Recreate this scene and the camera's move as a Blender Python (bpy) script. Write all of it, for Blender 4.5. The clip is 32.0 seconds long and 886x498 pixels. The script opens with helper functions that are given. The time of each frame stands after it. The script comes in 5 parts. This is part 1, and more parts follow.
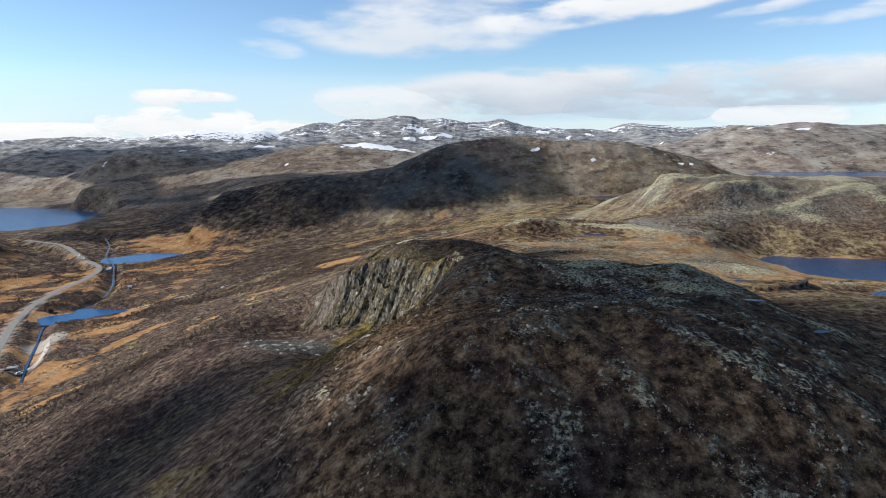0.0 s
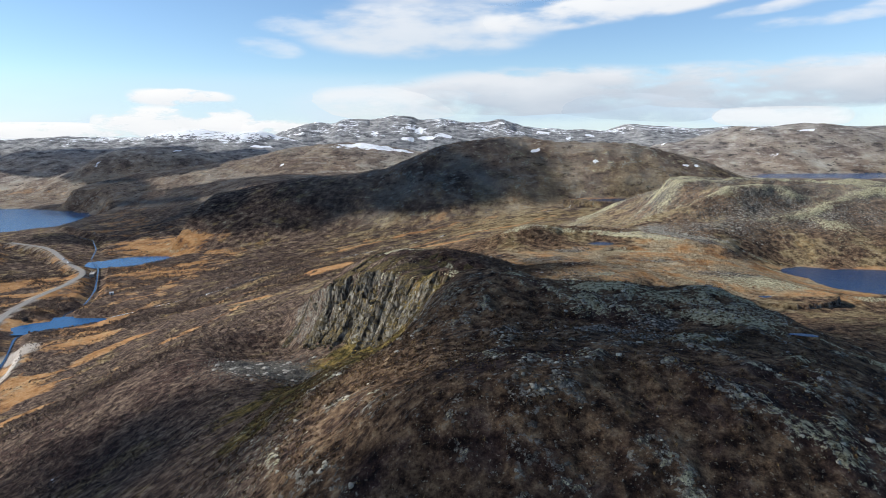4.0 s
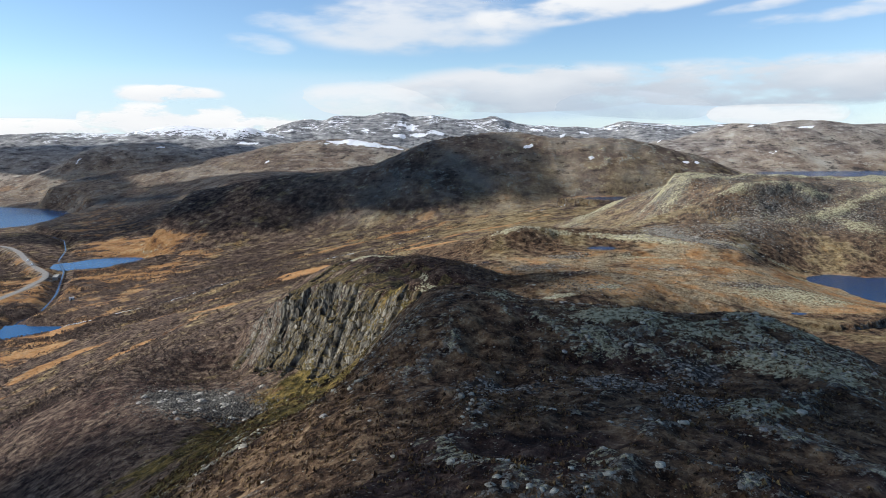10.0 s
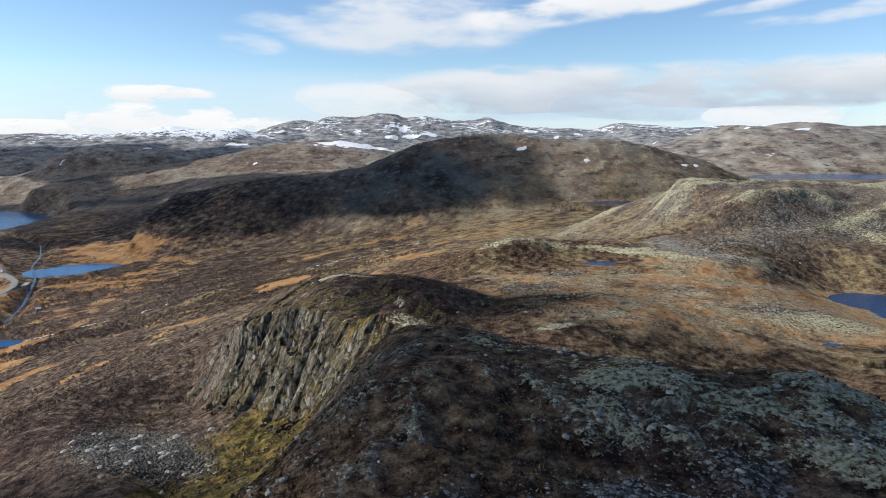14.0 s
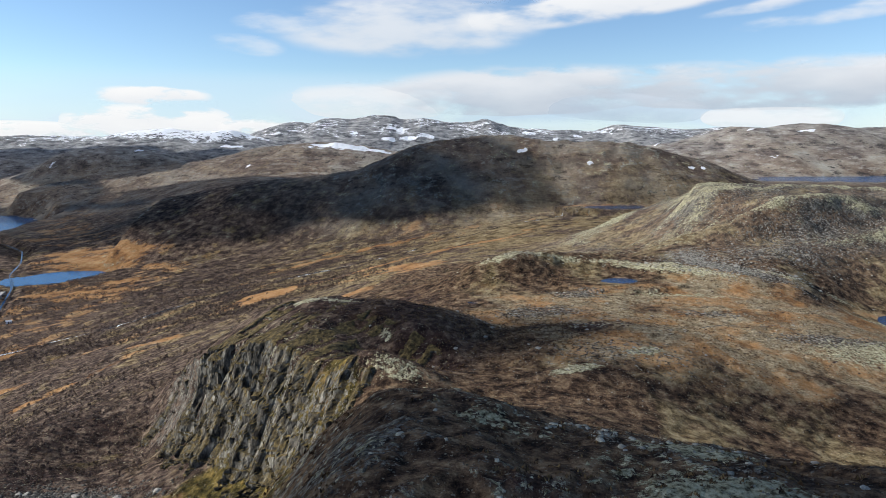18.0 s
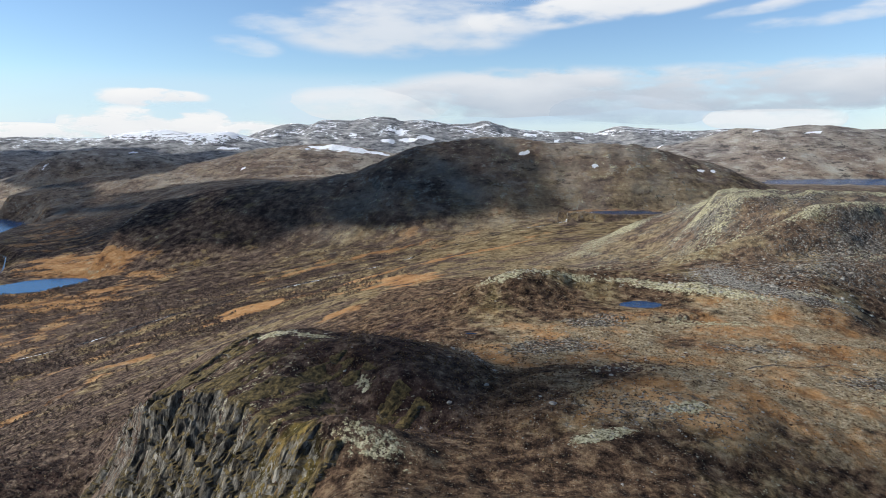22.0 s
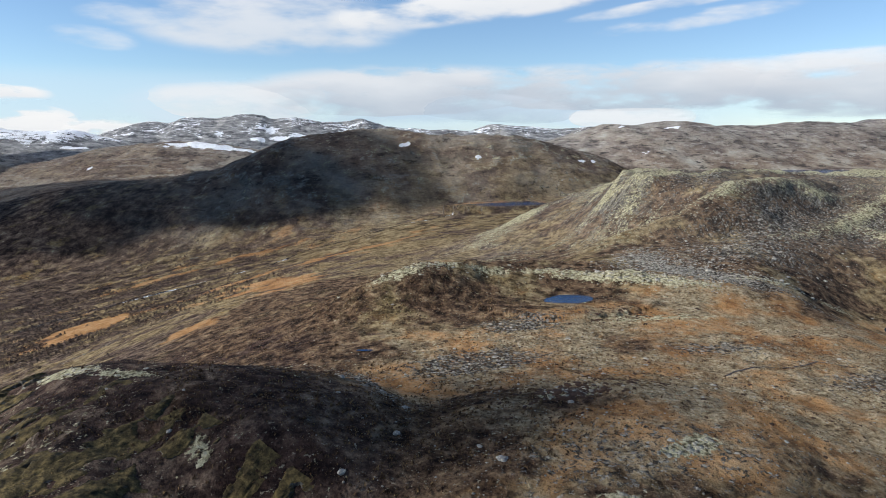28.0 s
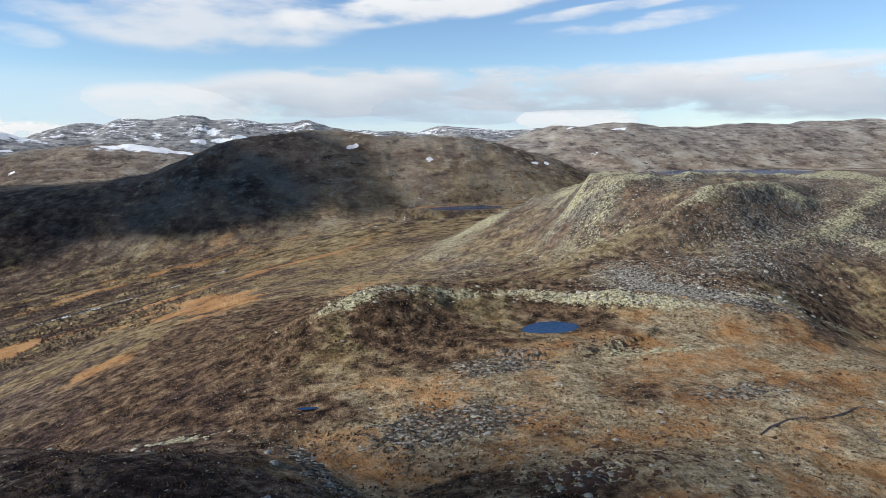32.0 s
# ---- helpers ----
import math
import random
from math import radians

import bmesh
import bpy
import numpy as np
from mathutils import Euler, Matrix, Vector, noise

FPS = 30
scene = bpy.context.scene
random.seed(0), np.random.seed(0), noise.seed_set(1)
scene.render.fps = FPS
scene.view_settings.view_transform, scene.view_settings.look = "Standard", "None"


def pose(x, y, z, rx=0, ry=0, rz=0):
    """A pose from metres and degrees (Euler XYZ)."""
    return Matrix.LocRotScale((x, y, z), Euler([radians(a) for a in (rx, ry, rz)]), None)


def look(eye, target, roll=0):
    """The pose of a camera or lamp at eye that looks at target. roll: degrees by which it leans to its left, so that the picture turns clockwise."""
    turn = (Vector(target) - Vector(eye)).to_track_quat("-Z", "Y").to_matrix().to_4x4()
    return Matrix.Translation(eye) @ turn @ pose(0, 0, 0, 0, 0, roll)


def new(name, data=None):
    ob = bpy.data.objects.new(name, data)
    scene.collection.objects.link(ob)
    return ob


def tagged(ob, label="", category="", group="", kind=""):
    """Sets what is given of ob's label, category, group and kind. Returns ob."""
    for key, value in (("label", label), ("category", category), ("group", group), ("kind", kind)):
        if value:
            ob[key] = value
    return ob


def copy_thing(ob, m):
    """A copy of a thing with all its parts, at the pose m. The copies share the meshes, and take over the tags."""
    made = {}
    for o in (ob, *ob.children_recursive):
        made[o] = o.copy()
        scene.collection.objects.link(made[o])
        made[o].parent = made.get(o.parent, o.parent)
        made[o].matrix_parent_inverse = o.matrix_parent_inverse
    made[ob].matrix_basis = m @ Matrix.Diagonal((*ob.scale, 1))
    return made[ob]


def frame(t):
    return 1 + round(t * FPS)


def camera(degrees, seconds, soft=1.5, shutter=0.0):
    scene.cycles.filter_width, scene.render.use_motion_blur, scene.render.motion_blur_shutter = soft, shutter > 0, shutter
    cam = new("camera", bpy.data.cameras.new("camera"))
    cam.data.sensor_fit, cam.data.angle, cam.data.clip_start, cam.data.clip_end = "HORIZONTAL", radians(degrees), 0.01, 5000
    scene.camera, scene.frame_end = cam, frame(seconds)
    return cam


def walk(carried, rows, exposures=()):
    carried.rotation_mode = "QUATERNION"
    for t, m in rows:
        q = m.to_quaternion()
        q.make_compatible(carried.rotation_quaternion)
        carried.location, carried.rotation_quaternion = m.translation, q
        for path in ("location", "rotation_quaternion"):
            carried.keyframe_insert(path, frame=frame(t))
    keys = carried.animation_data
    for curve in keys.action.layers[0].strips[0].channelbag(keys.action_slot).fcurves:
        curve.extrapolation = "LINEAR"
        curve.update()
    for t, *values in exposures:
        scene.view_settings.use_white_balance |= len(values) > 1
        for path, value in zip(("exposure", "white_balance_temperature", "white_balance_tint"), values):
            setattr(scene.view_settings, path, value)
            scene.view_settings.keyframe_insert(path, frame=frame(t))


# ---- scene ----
cam = camera(69.31, 32.0, soft=0.8)


def aim(x, y, z, yaw, pitch, roll):
    return pose(x, y, z) @ pose(0, 0, 0, 0, 0, yaw) @ pose(0, 0, 0, 90 + pitch) @ pose(0, 0, 0, 0, 0, roll)


PATH = [
    (0, aim(0.00, 0.00, 190.00, 0.553, -10.406, -0.203)),
    (1, aim(0.79, 7.66, 189.85, 0.538, -10.399, -0.173)),
    (2, aim(1.59, 15.29, 189.71, 0.523, -10.392, -0.144)),
    (3.5, aim(2.72, 27.03, 189.48, 0.501, -10.381, -0.100)),
    (4.5, aim(3.33, 35.31, 189.43, 0.485, -10.348, -0.039)),
    (5.5, aim(3.95, 43.66, 189.00, 0.470, -10.316, 0.022)),
    (6, aim(4.35, 47.66, 188.50, 0.462, -10.299, 0.053)),
    (6.5, aim(4.77, 51.49, 187.30, 0.398, -10.360, 0.039)),
    (7, aim(5.20, 55.18, 186.20, 0.334, -10.430, 0.024)),
    (7.5, aim(5.66, 58.79, 185.40, 0.270, -10.470, 0.010)),
    (8, aim(6.22, 62.35, 185.00, 0.206, -10.460, -0.004)),
    (9, aim(7.81, 69.48, 184.84, 0.078, -10.470, -0.032)),
    (10, aim(10.37, 76.55, 184.75, -0.069, -10.530, 0.032)),
    (11, aim(12.86, 83.84, 184.96, -0.217, -10.590, 0.097)),
    (12, aim(14.30, 91.81, 185.13, -0.378, -10.535, 0.135)),
    (13, aim(15.19, 100.17, 185.25, -0.539, -10.480, 0.173)),
    (14.5, aim(15.41, 113.42, 185.02, -0.635, -10.401, 0.133)),
    (16.5, aim(15.33, 131.40, 184.48, -0.762, -10.295, 0.079)),
    (18, aim(16.66, 144.05, 184.23, -0.781, -10.253, 0.124)),
    (19, aim(17.57, 152.43, 184.10, -0.794, -10.225, 0.154)),
    (20, aim(18.15, 160.95, 184.04, -0.782, -10.195, 0.150)),
    (21, aim(18.62, 169.44, 183.96, -0.770, -10.164, 0.146)),
    (22, aim(19.15, 177.79, 184.06, -0.742, -10.097, 0.136)),
    (23, aim(19.55, 185.96, 183.59, -0.713, -10.031, 0.126)),
    (24, aim(19.60, 193.72, 181.40, -0.717, -9.982, 0.071)),
    (25.5, aim(19.44, 205.17, 177.06, -0.724, -9.910, -0.010)),
    (26.5, aim(19.38, 213.05, 174.58, -0.765, -9.966, -0.052)),
    (27.5, aim(19.44, 221.15, 172.77, -0.807, -10.022, -0.093)),
    (27.6, aim(19.46, 221.99, 172.68, -1.544, -10.026, -0.097)),
    (27.7, aim(19.48, 222.83, 172.60, -5.231, -10.029, -0.101)),
    (27.8, aim(19.51, 223.67, 172.53, -8.427, -10.032, -0.106)),
    (27.9, aim(19.54, 224.51, 172.47, -11.082, -10.036, -0.110)),
    (28, aim(19.57, 225.34, 172.41, -11.672, -10.039, -0.114)),
    (29, aim(20.06, 233.55, 172.22, -11.792, -10.045, -0.098)),
    (30, aim(20.85, 241.22, 172.29, -11.912, -10.050, -0.082)),
    (30.3, aim(21.15, 243.33, 172.28, -11.912, -10.029, -0.099)),
    (30.4, aim(21.26, 244.02, 172.28, -12.902, -10.022, -0.105)),
    (30.5, aim(21.37, 244.69, 172.27, -13.992, -10.015, -0.111)),
    (30.6, aim(21.49, 245.35, 172.27, -15.081, -10.008, -0.116)),
    (30.7, aim(21.61, 246.00, 172.27, -15.873, -10.001, -0.122)),
    (30.8, aim(21.73, 246.65, 172.26, -16.219, -9.994, -0.128)),
    (31.4, aim(22.51, 250.45, 172.24, -16.247, -9.952, -0.162)),
    (32, aim(23.27, 254.28, 172.23, -16.269, -9.910, -0.197)),
]
walk(cam, PATH, exposures=[(0.0, 0.74), (14.0, 0.72), (24.0, 0.64), (32.0, 0.66)])

# ---- sky and sun ----
SUN_TO = Vector((-0.87, 0.03, 0.49)).normalized()
world = bpy.data.worlds.new("world")
scene.world = world
world.use_nodes = True
wn, wl = world.node_tree.nodes, world.node_tree.links
wn.clear()
sky = wn.new("ShaderNodeTexSky")
sky.sky_type = "NISHITA"
sky.sun_disc = False
sky.sun_elevation = math.asin(SUN_TO.z)
sky.sun_rotation = math.atan2(SUN_TO.x, SUN_TO.y)
sky.altitude = 900
sky.air_density, sky.dust_density, sky.ozone_density = 1.0, 0.0, 4.2
bg = wn.new("ShaderNodeBackground")
bg.inputs["Strength"].default_value = 0.092
wo = wn.new("ShaderNodeOutputWorld")
wl.new(sky.outputs["Color"], bg.inputs["Color"])
wl.new(bg.outputs["Background"], wo.inputs["Surface"])

sun_data = bpy.data.lights.new("sun", "SUN")
sun_data.energy, sun_data.angle, sun_data.color = 5.0, radians(0.6), (1.0, 0.97, 0.92)
sun = new("sun", sun_data)
sun.matrix_world = look(SUN_TO * 900, (0, 0, 0))


# ---- smooth random fields ----
def lattice(ix, iy, seed):
    h = (ix.astype(np.int64) * 374761393 + iy.astype(np.int64) * 668265263 + seed * 974711) & 0x7FFFFFFF
    h = ((h ^ (h >> 13)) * 1274126177) & 0x7FFFFFFF
    h = h ^ (h >> 16)
    return (h & 0xFFFF) / 65535.0


def field(x, y, scale, seed=0):
    """Smooth random values from -1 to 1 with features of about that many metres."""
    u, v = x / scale, y / scale
    iu, iv = np.floor(u), np.floor(v)
    fu, fv = u - iu, v - iv
    fu, fv = fu * fu * fu * (fu * (fu * 6 - 15) + 10), fv * fv * fv * (fv * (fv * 6 - 15) + 10)
    a, b = lattice(iu, iv, seed), lattice(iu + 1, iv, seed)
    c, d = lattice(iu, iv + 1, seed), lattice(iu + 1, iv + 1, seed)
    return 2 * ((a * (1 - fu) + b * fu) * (1 - fv) + (c * (1 - fu) + d * fu) * fv) - 1


def fbm(x, y, scale, octaves=4, seed=0, gain=0.5):
    total, amp, norm = 0.0, 1.0, 0.0
    for k in range(octaves):
        c, s = math.cos(0.7 * k), math.sin(0.7 * k)
        total = total + amp * field(c * x - s * y, s * x + c * y, scale / 2**k, seed + 31 * k)
        norm += amp
        amp *= gain
    return total / norm


def ridged(x, y, scale, octaves=4, seed=0):
    total, amp, norm = 0.0, 1.0, 0.0
    for k in range(octaves):
        total = total + amp * (1 - np.abs(field(x + 17 * k, y - 9 * k, scale / 2**k, seed + 57 * k)))
        norm += amp
        amp *= 0.5
    return total / norm


def ease(a, b, v):
    t = np.clip((v - a) / (b - a), 0, 1)
    return t * t * (3 - 2 * t)


def bump(x, y, cx, cy, rx, ry, turn=0.0, power=2.0):
    """1 in the middle of an oval hill, falling to 0 outside. turn: degrees."""
    c, s = math.cos(radians(turn)), math.sin(radians(turn))
    u, v = (c * (x - cx) + s * (y - cy)) / rx, (-s * (x - cx) + c * (y - cy)) / ry
    return np.exp(-((u * u + v * v) ** (power / 2)))


def along(x, y, points):
    """The distance from a line through points, and how far along it (0 to 1)."""
    best, where = np.full(np.shape(x), 1e9), np.zeros(np.shape(x))
    n = len(points) - 1
    for k in range(n):
        (ax, ay), (bx, by) = points[k], points[k + 1]
        dx, dy = bx - ax, by - ay
        t = np.clip(((x - ax) * dx + (y - ay) * dy) / (dx * dx + dy * dy), 0, 1)
        d = np.hypot(x - ax - t * dx, y - ay - t * dy)
        near = d < best
        best, where = np.where(near, d, best), np.where(near, (k + t) / n, where)
    return best, where


# ---- the shape of the land ----
VALLEY_Y = (-200, 300, 450, 600, 750, 900, 1100, 1300, 1600, 2000, 5000)
FOOT_X = (-260, -250, -270, -300, -335, -360, -530, -690, -830, -1000, -1500)
RISE = (0.44, 0.44, 0.35, 0.25, 0.172, 0.165, 0.19, 0.26, 0.28, 0.25, 0.2)
SHELF_Y = (-200, 0, 104, 400, 470, 560, 700, 1000, 1500, 5000)
SHELF_Z = (80, 92, 126, 127, 120, 108, 102, 104, 92, 70)
ROAD = [(-300, 330), (-338, 440), (-361, 487), (-390, 545), (-417, 616), (-428, 672), (-430, 731), (-440, 785), (-455, 812), (-474, 829), (-520, 880), (-552, 918), (-570, 940), (-604, 972), (-680, 1010)]
RIVER = [(-300, 420), (-326, 470), (-345, 510), (-372, 560), (-360, 585), (-350, 600), (-366, 618), (-372, 632), (-366, 650), (-378, 685), (-395, 730), (-418, 775), (-452, 842), (-500, 912), (-535, 990), (-590, 1080), (-680, 1176), (-760, 1240)]
TRACK = [(-361, 430), (-324, 437), (-310, 455), (-318, 482), (-328, 497)]
STREAM = [(-335, 572), (-268, 604), (-205, 645), (-110, 688), (-28, 742), (18, 800), (70, 816), (140, 846), (190, 866)]

CRAG = [(26, 262), (6, 279), (-9, 292), (-25, 308), (-40, 322), (-55, 340), (-68, 358), (-78, 380)]


def lakes(x, y):
    """How deep inside a lake's hollow a place is (0 to 1), and that lake's level."""
    found = []
    wob = 9 * fbm(x, y, 60, 3, 5)
    w2 = 2.2 * fbm(x, y, 14, 3, 6)
    d = np.hypot((x + 1185) / 1.95, (y - 1425)) - 205 + 2 * wob
    d = np.minimum(d, np.hypot((x + 885), (y - 1325) / 1.25) - 98 + 2 * wob)
    found.append((d, 0.0))
    u, v = x + 436, y - 900
    found.append((np.hypot(u * 0.96 + v * 0.1, (v - 0.35 * u) * 1.25) - 47 + 1.6 * wob, 12.0))
    d = np.minimum(np.hypot((x - 228) / 1.3, y - 350) - 31, np.hypot(x - 201, y - 371) - 17)
    d = np.minimum(d, np.hypot((x - 280) / 1.6, y - 330) - 32)
    d = np.minimum(d, np.hypot((x - 222) / 2.0, y - 290) - 13)
    d = np.maximum(d, 6 - np.hypot((x - 205) / 4.5, y - 315 - 0.15 * (x - 205)))
    found.append((d + 0.3 * wob + w2, 114.0))
    u, v = x - 90.5, y - 390
    found.append((np.hypot(u / 1.5 + v * 0.35, v - 0.3 * u) - 6.2 + 1.2 * w2, 127.0))
    found.append((np.hypot((x - 225) / 2.3, y - 868) - 17 + w2, 101.5))
    found.append((np.hypot((x - 980) / 2.5, y - 1465) - 125 + 2 * wob, 90.0))
    found.append((np.hypot((x - 139) / 2.0, y - 300) - 1.8 + 0.5 * w2, 119.5))
    u, v = x + 350, y - 592
    found.append((np.hypot((0.9 * u + 0.4 * v) / 1.9, 0.9 * v - 0.4 * u) - 22 + 7 * fbm(x, y, 26, 3, 7), 16.4))
    return found


# crests that run across the view: x, y and z along each, then how far it slopes down on the near and the far side
MIDDLE = ((-420, -277, -166, -98, -47, -13, 37, 96, 147, 181, 248, 291, 347, 377, 412, 500),
          (1150, 1130, 1110, 1090, 1080, 1075, 1075, 1075, 1070, 1065, 1050, 1045, 1035, 1030, 1020, 1000),
          (80, 108, 118, 128, 153, 166, 175, 182, 177, 172, 173, 169, 157, 149, 134, 100))
SNOWY = ((-1021, -867, -797, -658, -575, -506, -382, -299, -216, -133, -23, 88, 198, 259, 323, 393, 643, 783, 852, 893, 948, 1032, 1200, 1451, 3200),
         (3300, 3300),
         (150, 175, 202, 238, 227, 252, 250, 266, 266, 253, 254, 235, 235, 252, 230, 211, 201, 193, 207, 226, 229, 217, 203, 212, 216))
WESTERN = ((-2600, -1621, -1494, -1304, -1199, -1124, -1007, -944, -881, -734, -650, -524, -380), (2550, 2550), (170, 160, 171, 171, 167, 184, 197, 201, 191, 190, 169, 144, 80))
DARK_SPUR = ((-1330, -1233, -1128, -1057, -1014, -954, -887, -787, -687, -588), (2050, 2050), (30, 58, 84, 121, 134, 139, 141, 132, 108, 60))
BROWN_RIDGE = ((-960, -836, -642, -538, -463, -389, -322, -241, -182, -109, -5, 120), (1800, 1800), (60, 82, 100, 120, 139, 154, 161, 160, 156, 143, 118, 60))
EASTERN = ((380, 491, 639, 771, 843, 876, 934, 1033, 1115, 1200, 1329, 1401, 1551, 1732, 1918, 2040, 3200), (2000, 2000), (90, 123, 143, 168, 193, 206, 200, 208, 213, 200, 203, 201, 214, 207, 228, 230, 215))
CRESTS = [(SNOWY, 620, 900, 1.9), (WESTERN, 420, 500, 1.9), (EASTERN, 480, 700, 1.9), (DARK_SPUR, 180, 260, 2.4), (BROWN_RIDGE, 330, 300, 2.0), (MIDDLE, 185, 240, 2.4)]


def crest(x, y, line, near, far, power):
    """The height of a long ridge, which falls away on both sides of its crest."""
    xs, ys, zs = line
    ys = ys if len(ys) == len(xs) else [ys[0]] * len(xs)
    line_y = sum(np.interp(x + k, xs, ys) for k in (-24, -8, 8, 24)) / 4
    top = sum(np.interp(x + k, xs, zs, 0, 0) for k in (-12, -4, 4, 12)) / 4
    d = y + 30 * fbm(x, y, 210, 3, 37) - line_y
    return top * np.exp(-((np.abs(d) / np.where(d < 0, near, far)) ** power))


def raised(z, top):
    """The higher of two heights, with a soft join."""
    return np.maximum(z, top) + 7 * np.exp(-np.abs(z - top) / 9) * (top > 20) * (z > 20) * 0.3


def crag_side(x, y):
    """Distance from the crag's brow, positive out over the drop, and how far along it."""
    d, t = along(x, y, CRAG)
    side = np.zeros(np.shape(x))
    best = np.full(np.shape(x), 1e9)
    for (ax, ay), (bx, by) in zip(CRAG, CRAG[1:]):
        k = np.clip(((x - ax) * (bx - ax) + (y - ay) * (by - ay)) / ((bx - ax) ** 2 + (by - ay) ** 2), 0, 1)
        e = np.hypot(x - ax - k * (bx - ax), y - ay - k * (by - ay))
        cross = (bx - ax) * (y - ay) - (by - ay) * (x - ax)
        side, best = np.where(e < best, np.sign(cross), side), np.minimum(best, e)
    return d * side, t


def crag(x, y):
    s, t = crag_side(x, y)
    m = t * 160
    gully = 5.5 * fbm(m + 0.5 * s, 0.7 * s, 24, 4, 61, 0.6) + 3.6 * (ridged(m + 0.35 * s, 0.45 * s, 10, 3, 62) - 0.62)
    gully = gully - 17 * np.exp(-(((t - 0.578 - 0.002 * s) / 0.022) ** 2)) * (1 - ease(11, 16, s)) - 6 * np.exp(-(((t - 0.66) / 0.012) ** 2)) - 4 * np.exp(-(((t - 0.47 - 0.002 * s) / 0.012) ** 2))
    gully = gully + 1.1 * field(3.0 * s, 0.5 * m, 9, 65)
    w = s - gully * ease(-6, 5, s) * (1 - ease(15, 24, s))
    face = 1 - 0.30 * ease(-32, 4, s) - 0.50 * ease(0, 9, w) - 0.20 * ease(8, 22, w)
    high = bump(x, y, -40, 330, 56, 40, -32, 4)
    ends = ease(0.02, 0.24, t) * (1 - ease(0.82, 1.0, t))
    return 21 * high * face - 13 * ends * ease(2, 18, s) * (1 - ease(30, 70, s))


def land(x, y):
    foot = np.interp(y, VALLEY_Y, FOOT_X) + 25 * fbm(x, y, 160, 2, 11)
    rise, shelf = np.interp(y, VALLEY_Y, RISE), np.interp(y, SHELF_Y, SHELF_Z)
    floor_z = np.interp(y, (0, 500, 700, 820, 1200, 1600, 3000), (22, 20, 16, 12, 7, 4, 4))
    ramp = rise * (x - foot)
    soft = np.interp(y, (0, 400, 700, 1000), (5.0, 7.0, 10.0, 14.0))
    ramp = soft * np.logaddexp(0, np.clip(ramp / soft, -30, 60))
    top = np.maximum(shelf - floor_z, 5)
    z = floor_z + top - soft * np.logaddexp(0, np.clip((top - ramp) / soft, -30, 60))
    west = np.maximum(foot - 190 - x, 0)
    z = z + 0.32 * west * ease(0, 160, west) * (1 - ease(900, 1250, y)) - 0.0
    # foreground hill with its two crests
    z = z + 21 * bump(x, y, 36, 168, 74, 88, 0, 3.6)
    z = z + 5 * bump(x, y, 10, 126, 34, 20, 5) + 3 * bump(x, y, 50, 122, 34, 20, -8)
    z = z - 5 * bump(x, y, 36, 184, 40, 16, 0) + 8 * bump(x, y, 10, 240, 20, 16, -16) - 1.5 * bump(x, y, 52, 224, 24, 16, -10) + 3 * bump(x, y, 74, 196, 26, 18, -10) + 4 * bump(x, y, 10, 204, 14, 22)
    z = z + 2.2 * bump(x, y, 30, 205, 46, 22, -4) + 2.2 * bump(x, y, 80, 212, 13, 15, -10, 3) + 4.2 * bump(x, y, 2, 124, 16, 16) + 1.0 * bump(x, y, 36, 132, 22, 14) + 1.5 * bump(x, y, 66, 142, 20, 16) - 6 * bump(x, y, -14, 216, 11, 26, -14)
    z = z + 3.6 * bump(x, y, 62, 308, 34, 26, 0, 3) - 0.8 * bump(x, y, 88, 362, 22, 10) - 2 * bump(x, y, 142, 366, 22, 12) + 1 * bump(x, y, 146, 387, 18, 10) + 2.6 * bump(x, y, 44, 399, 18, 12)
    z = z - 8 * bump(x, y, 95, 262, 50, 24, 10) - 5 * bump(x, y, 150, 300, 50, 40)
    # hollow between the hill and the crag, then the crag with its gullied face
    z = z - 10 * bump(x, y, -44, 262, 24, 26, -35) + 6 * bump(x, y, -4, 266, 18, 18) + 6 * bump(x, y, 3, 284, 15, 7, -10) - 3 * bump(x, y, 14, 299, 16, 6, -10)
    z = z - 3.2 * bump(x, y, -26, 330, 32, 26, -40, 3) - 3.5 * bump(x, y, -66, 350, 18, 20) - 6 * bump(x, y, -92, 372, 26, 30) + 4.5 * bump(x, y, -66, 378, 34, 14, -20)
    z = z + crag(x, y) + 4.5 * bump(x, y, 14, 326, 19, 20, 0, 4) - 3 * bump(x, y, 2, 304, 12, 10) - 5.5 * bump(x, y, 0, 318, 13, 17)
    # knoll by the tarn
    z = z + 9 * bump(x, y, 52, 411, 30, 13, 8) + 4 * bump(x, y, 82, 420, 34, 9, -6) + 4 * bump(x, y, 116, 398, 28, 9, -28)
    # the rounded hill to the east
    z = z + 40 * bump(x, y, 305, 560, 172, 120, 0, 5) + 9 * bump(x, y, 160, 436, 60, 36, 0, 3) + 12 * bump(x, y, 182, 488, 36, 40, 0, 4) + 16 * bump(x, y, 206, 500, 40, 46, 0, 4) - 6 * bump(x, y, 400, 560, 90, 120, 0, 3) + 5 * bump(x, y, 158, 452, 34, 9, -6, 3) - 3 * bump(x, y, 165, 470, 30, 9, -6)
    near_east = ease(90, 120, x) * ease(400, 430, y) * (1 - ease(680, 760, y))
    z = z - near_east * 0.92 * np.maximum(z - 152.5, 0)
    # basin of the eastern lake
    z = z - 12 * bump(x, y, 235, 335, 66, 52, 0, 4)
    # middle mountain and the far ranges, each by its crest
    for row in CRESTS:
        z = raised(z, crest(x, y, *row))
    return z


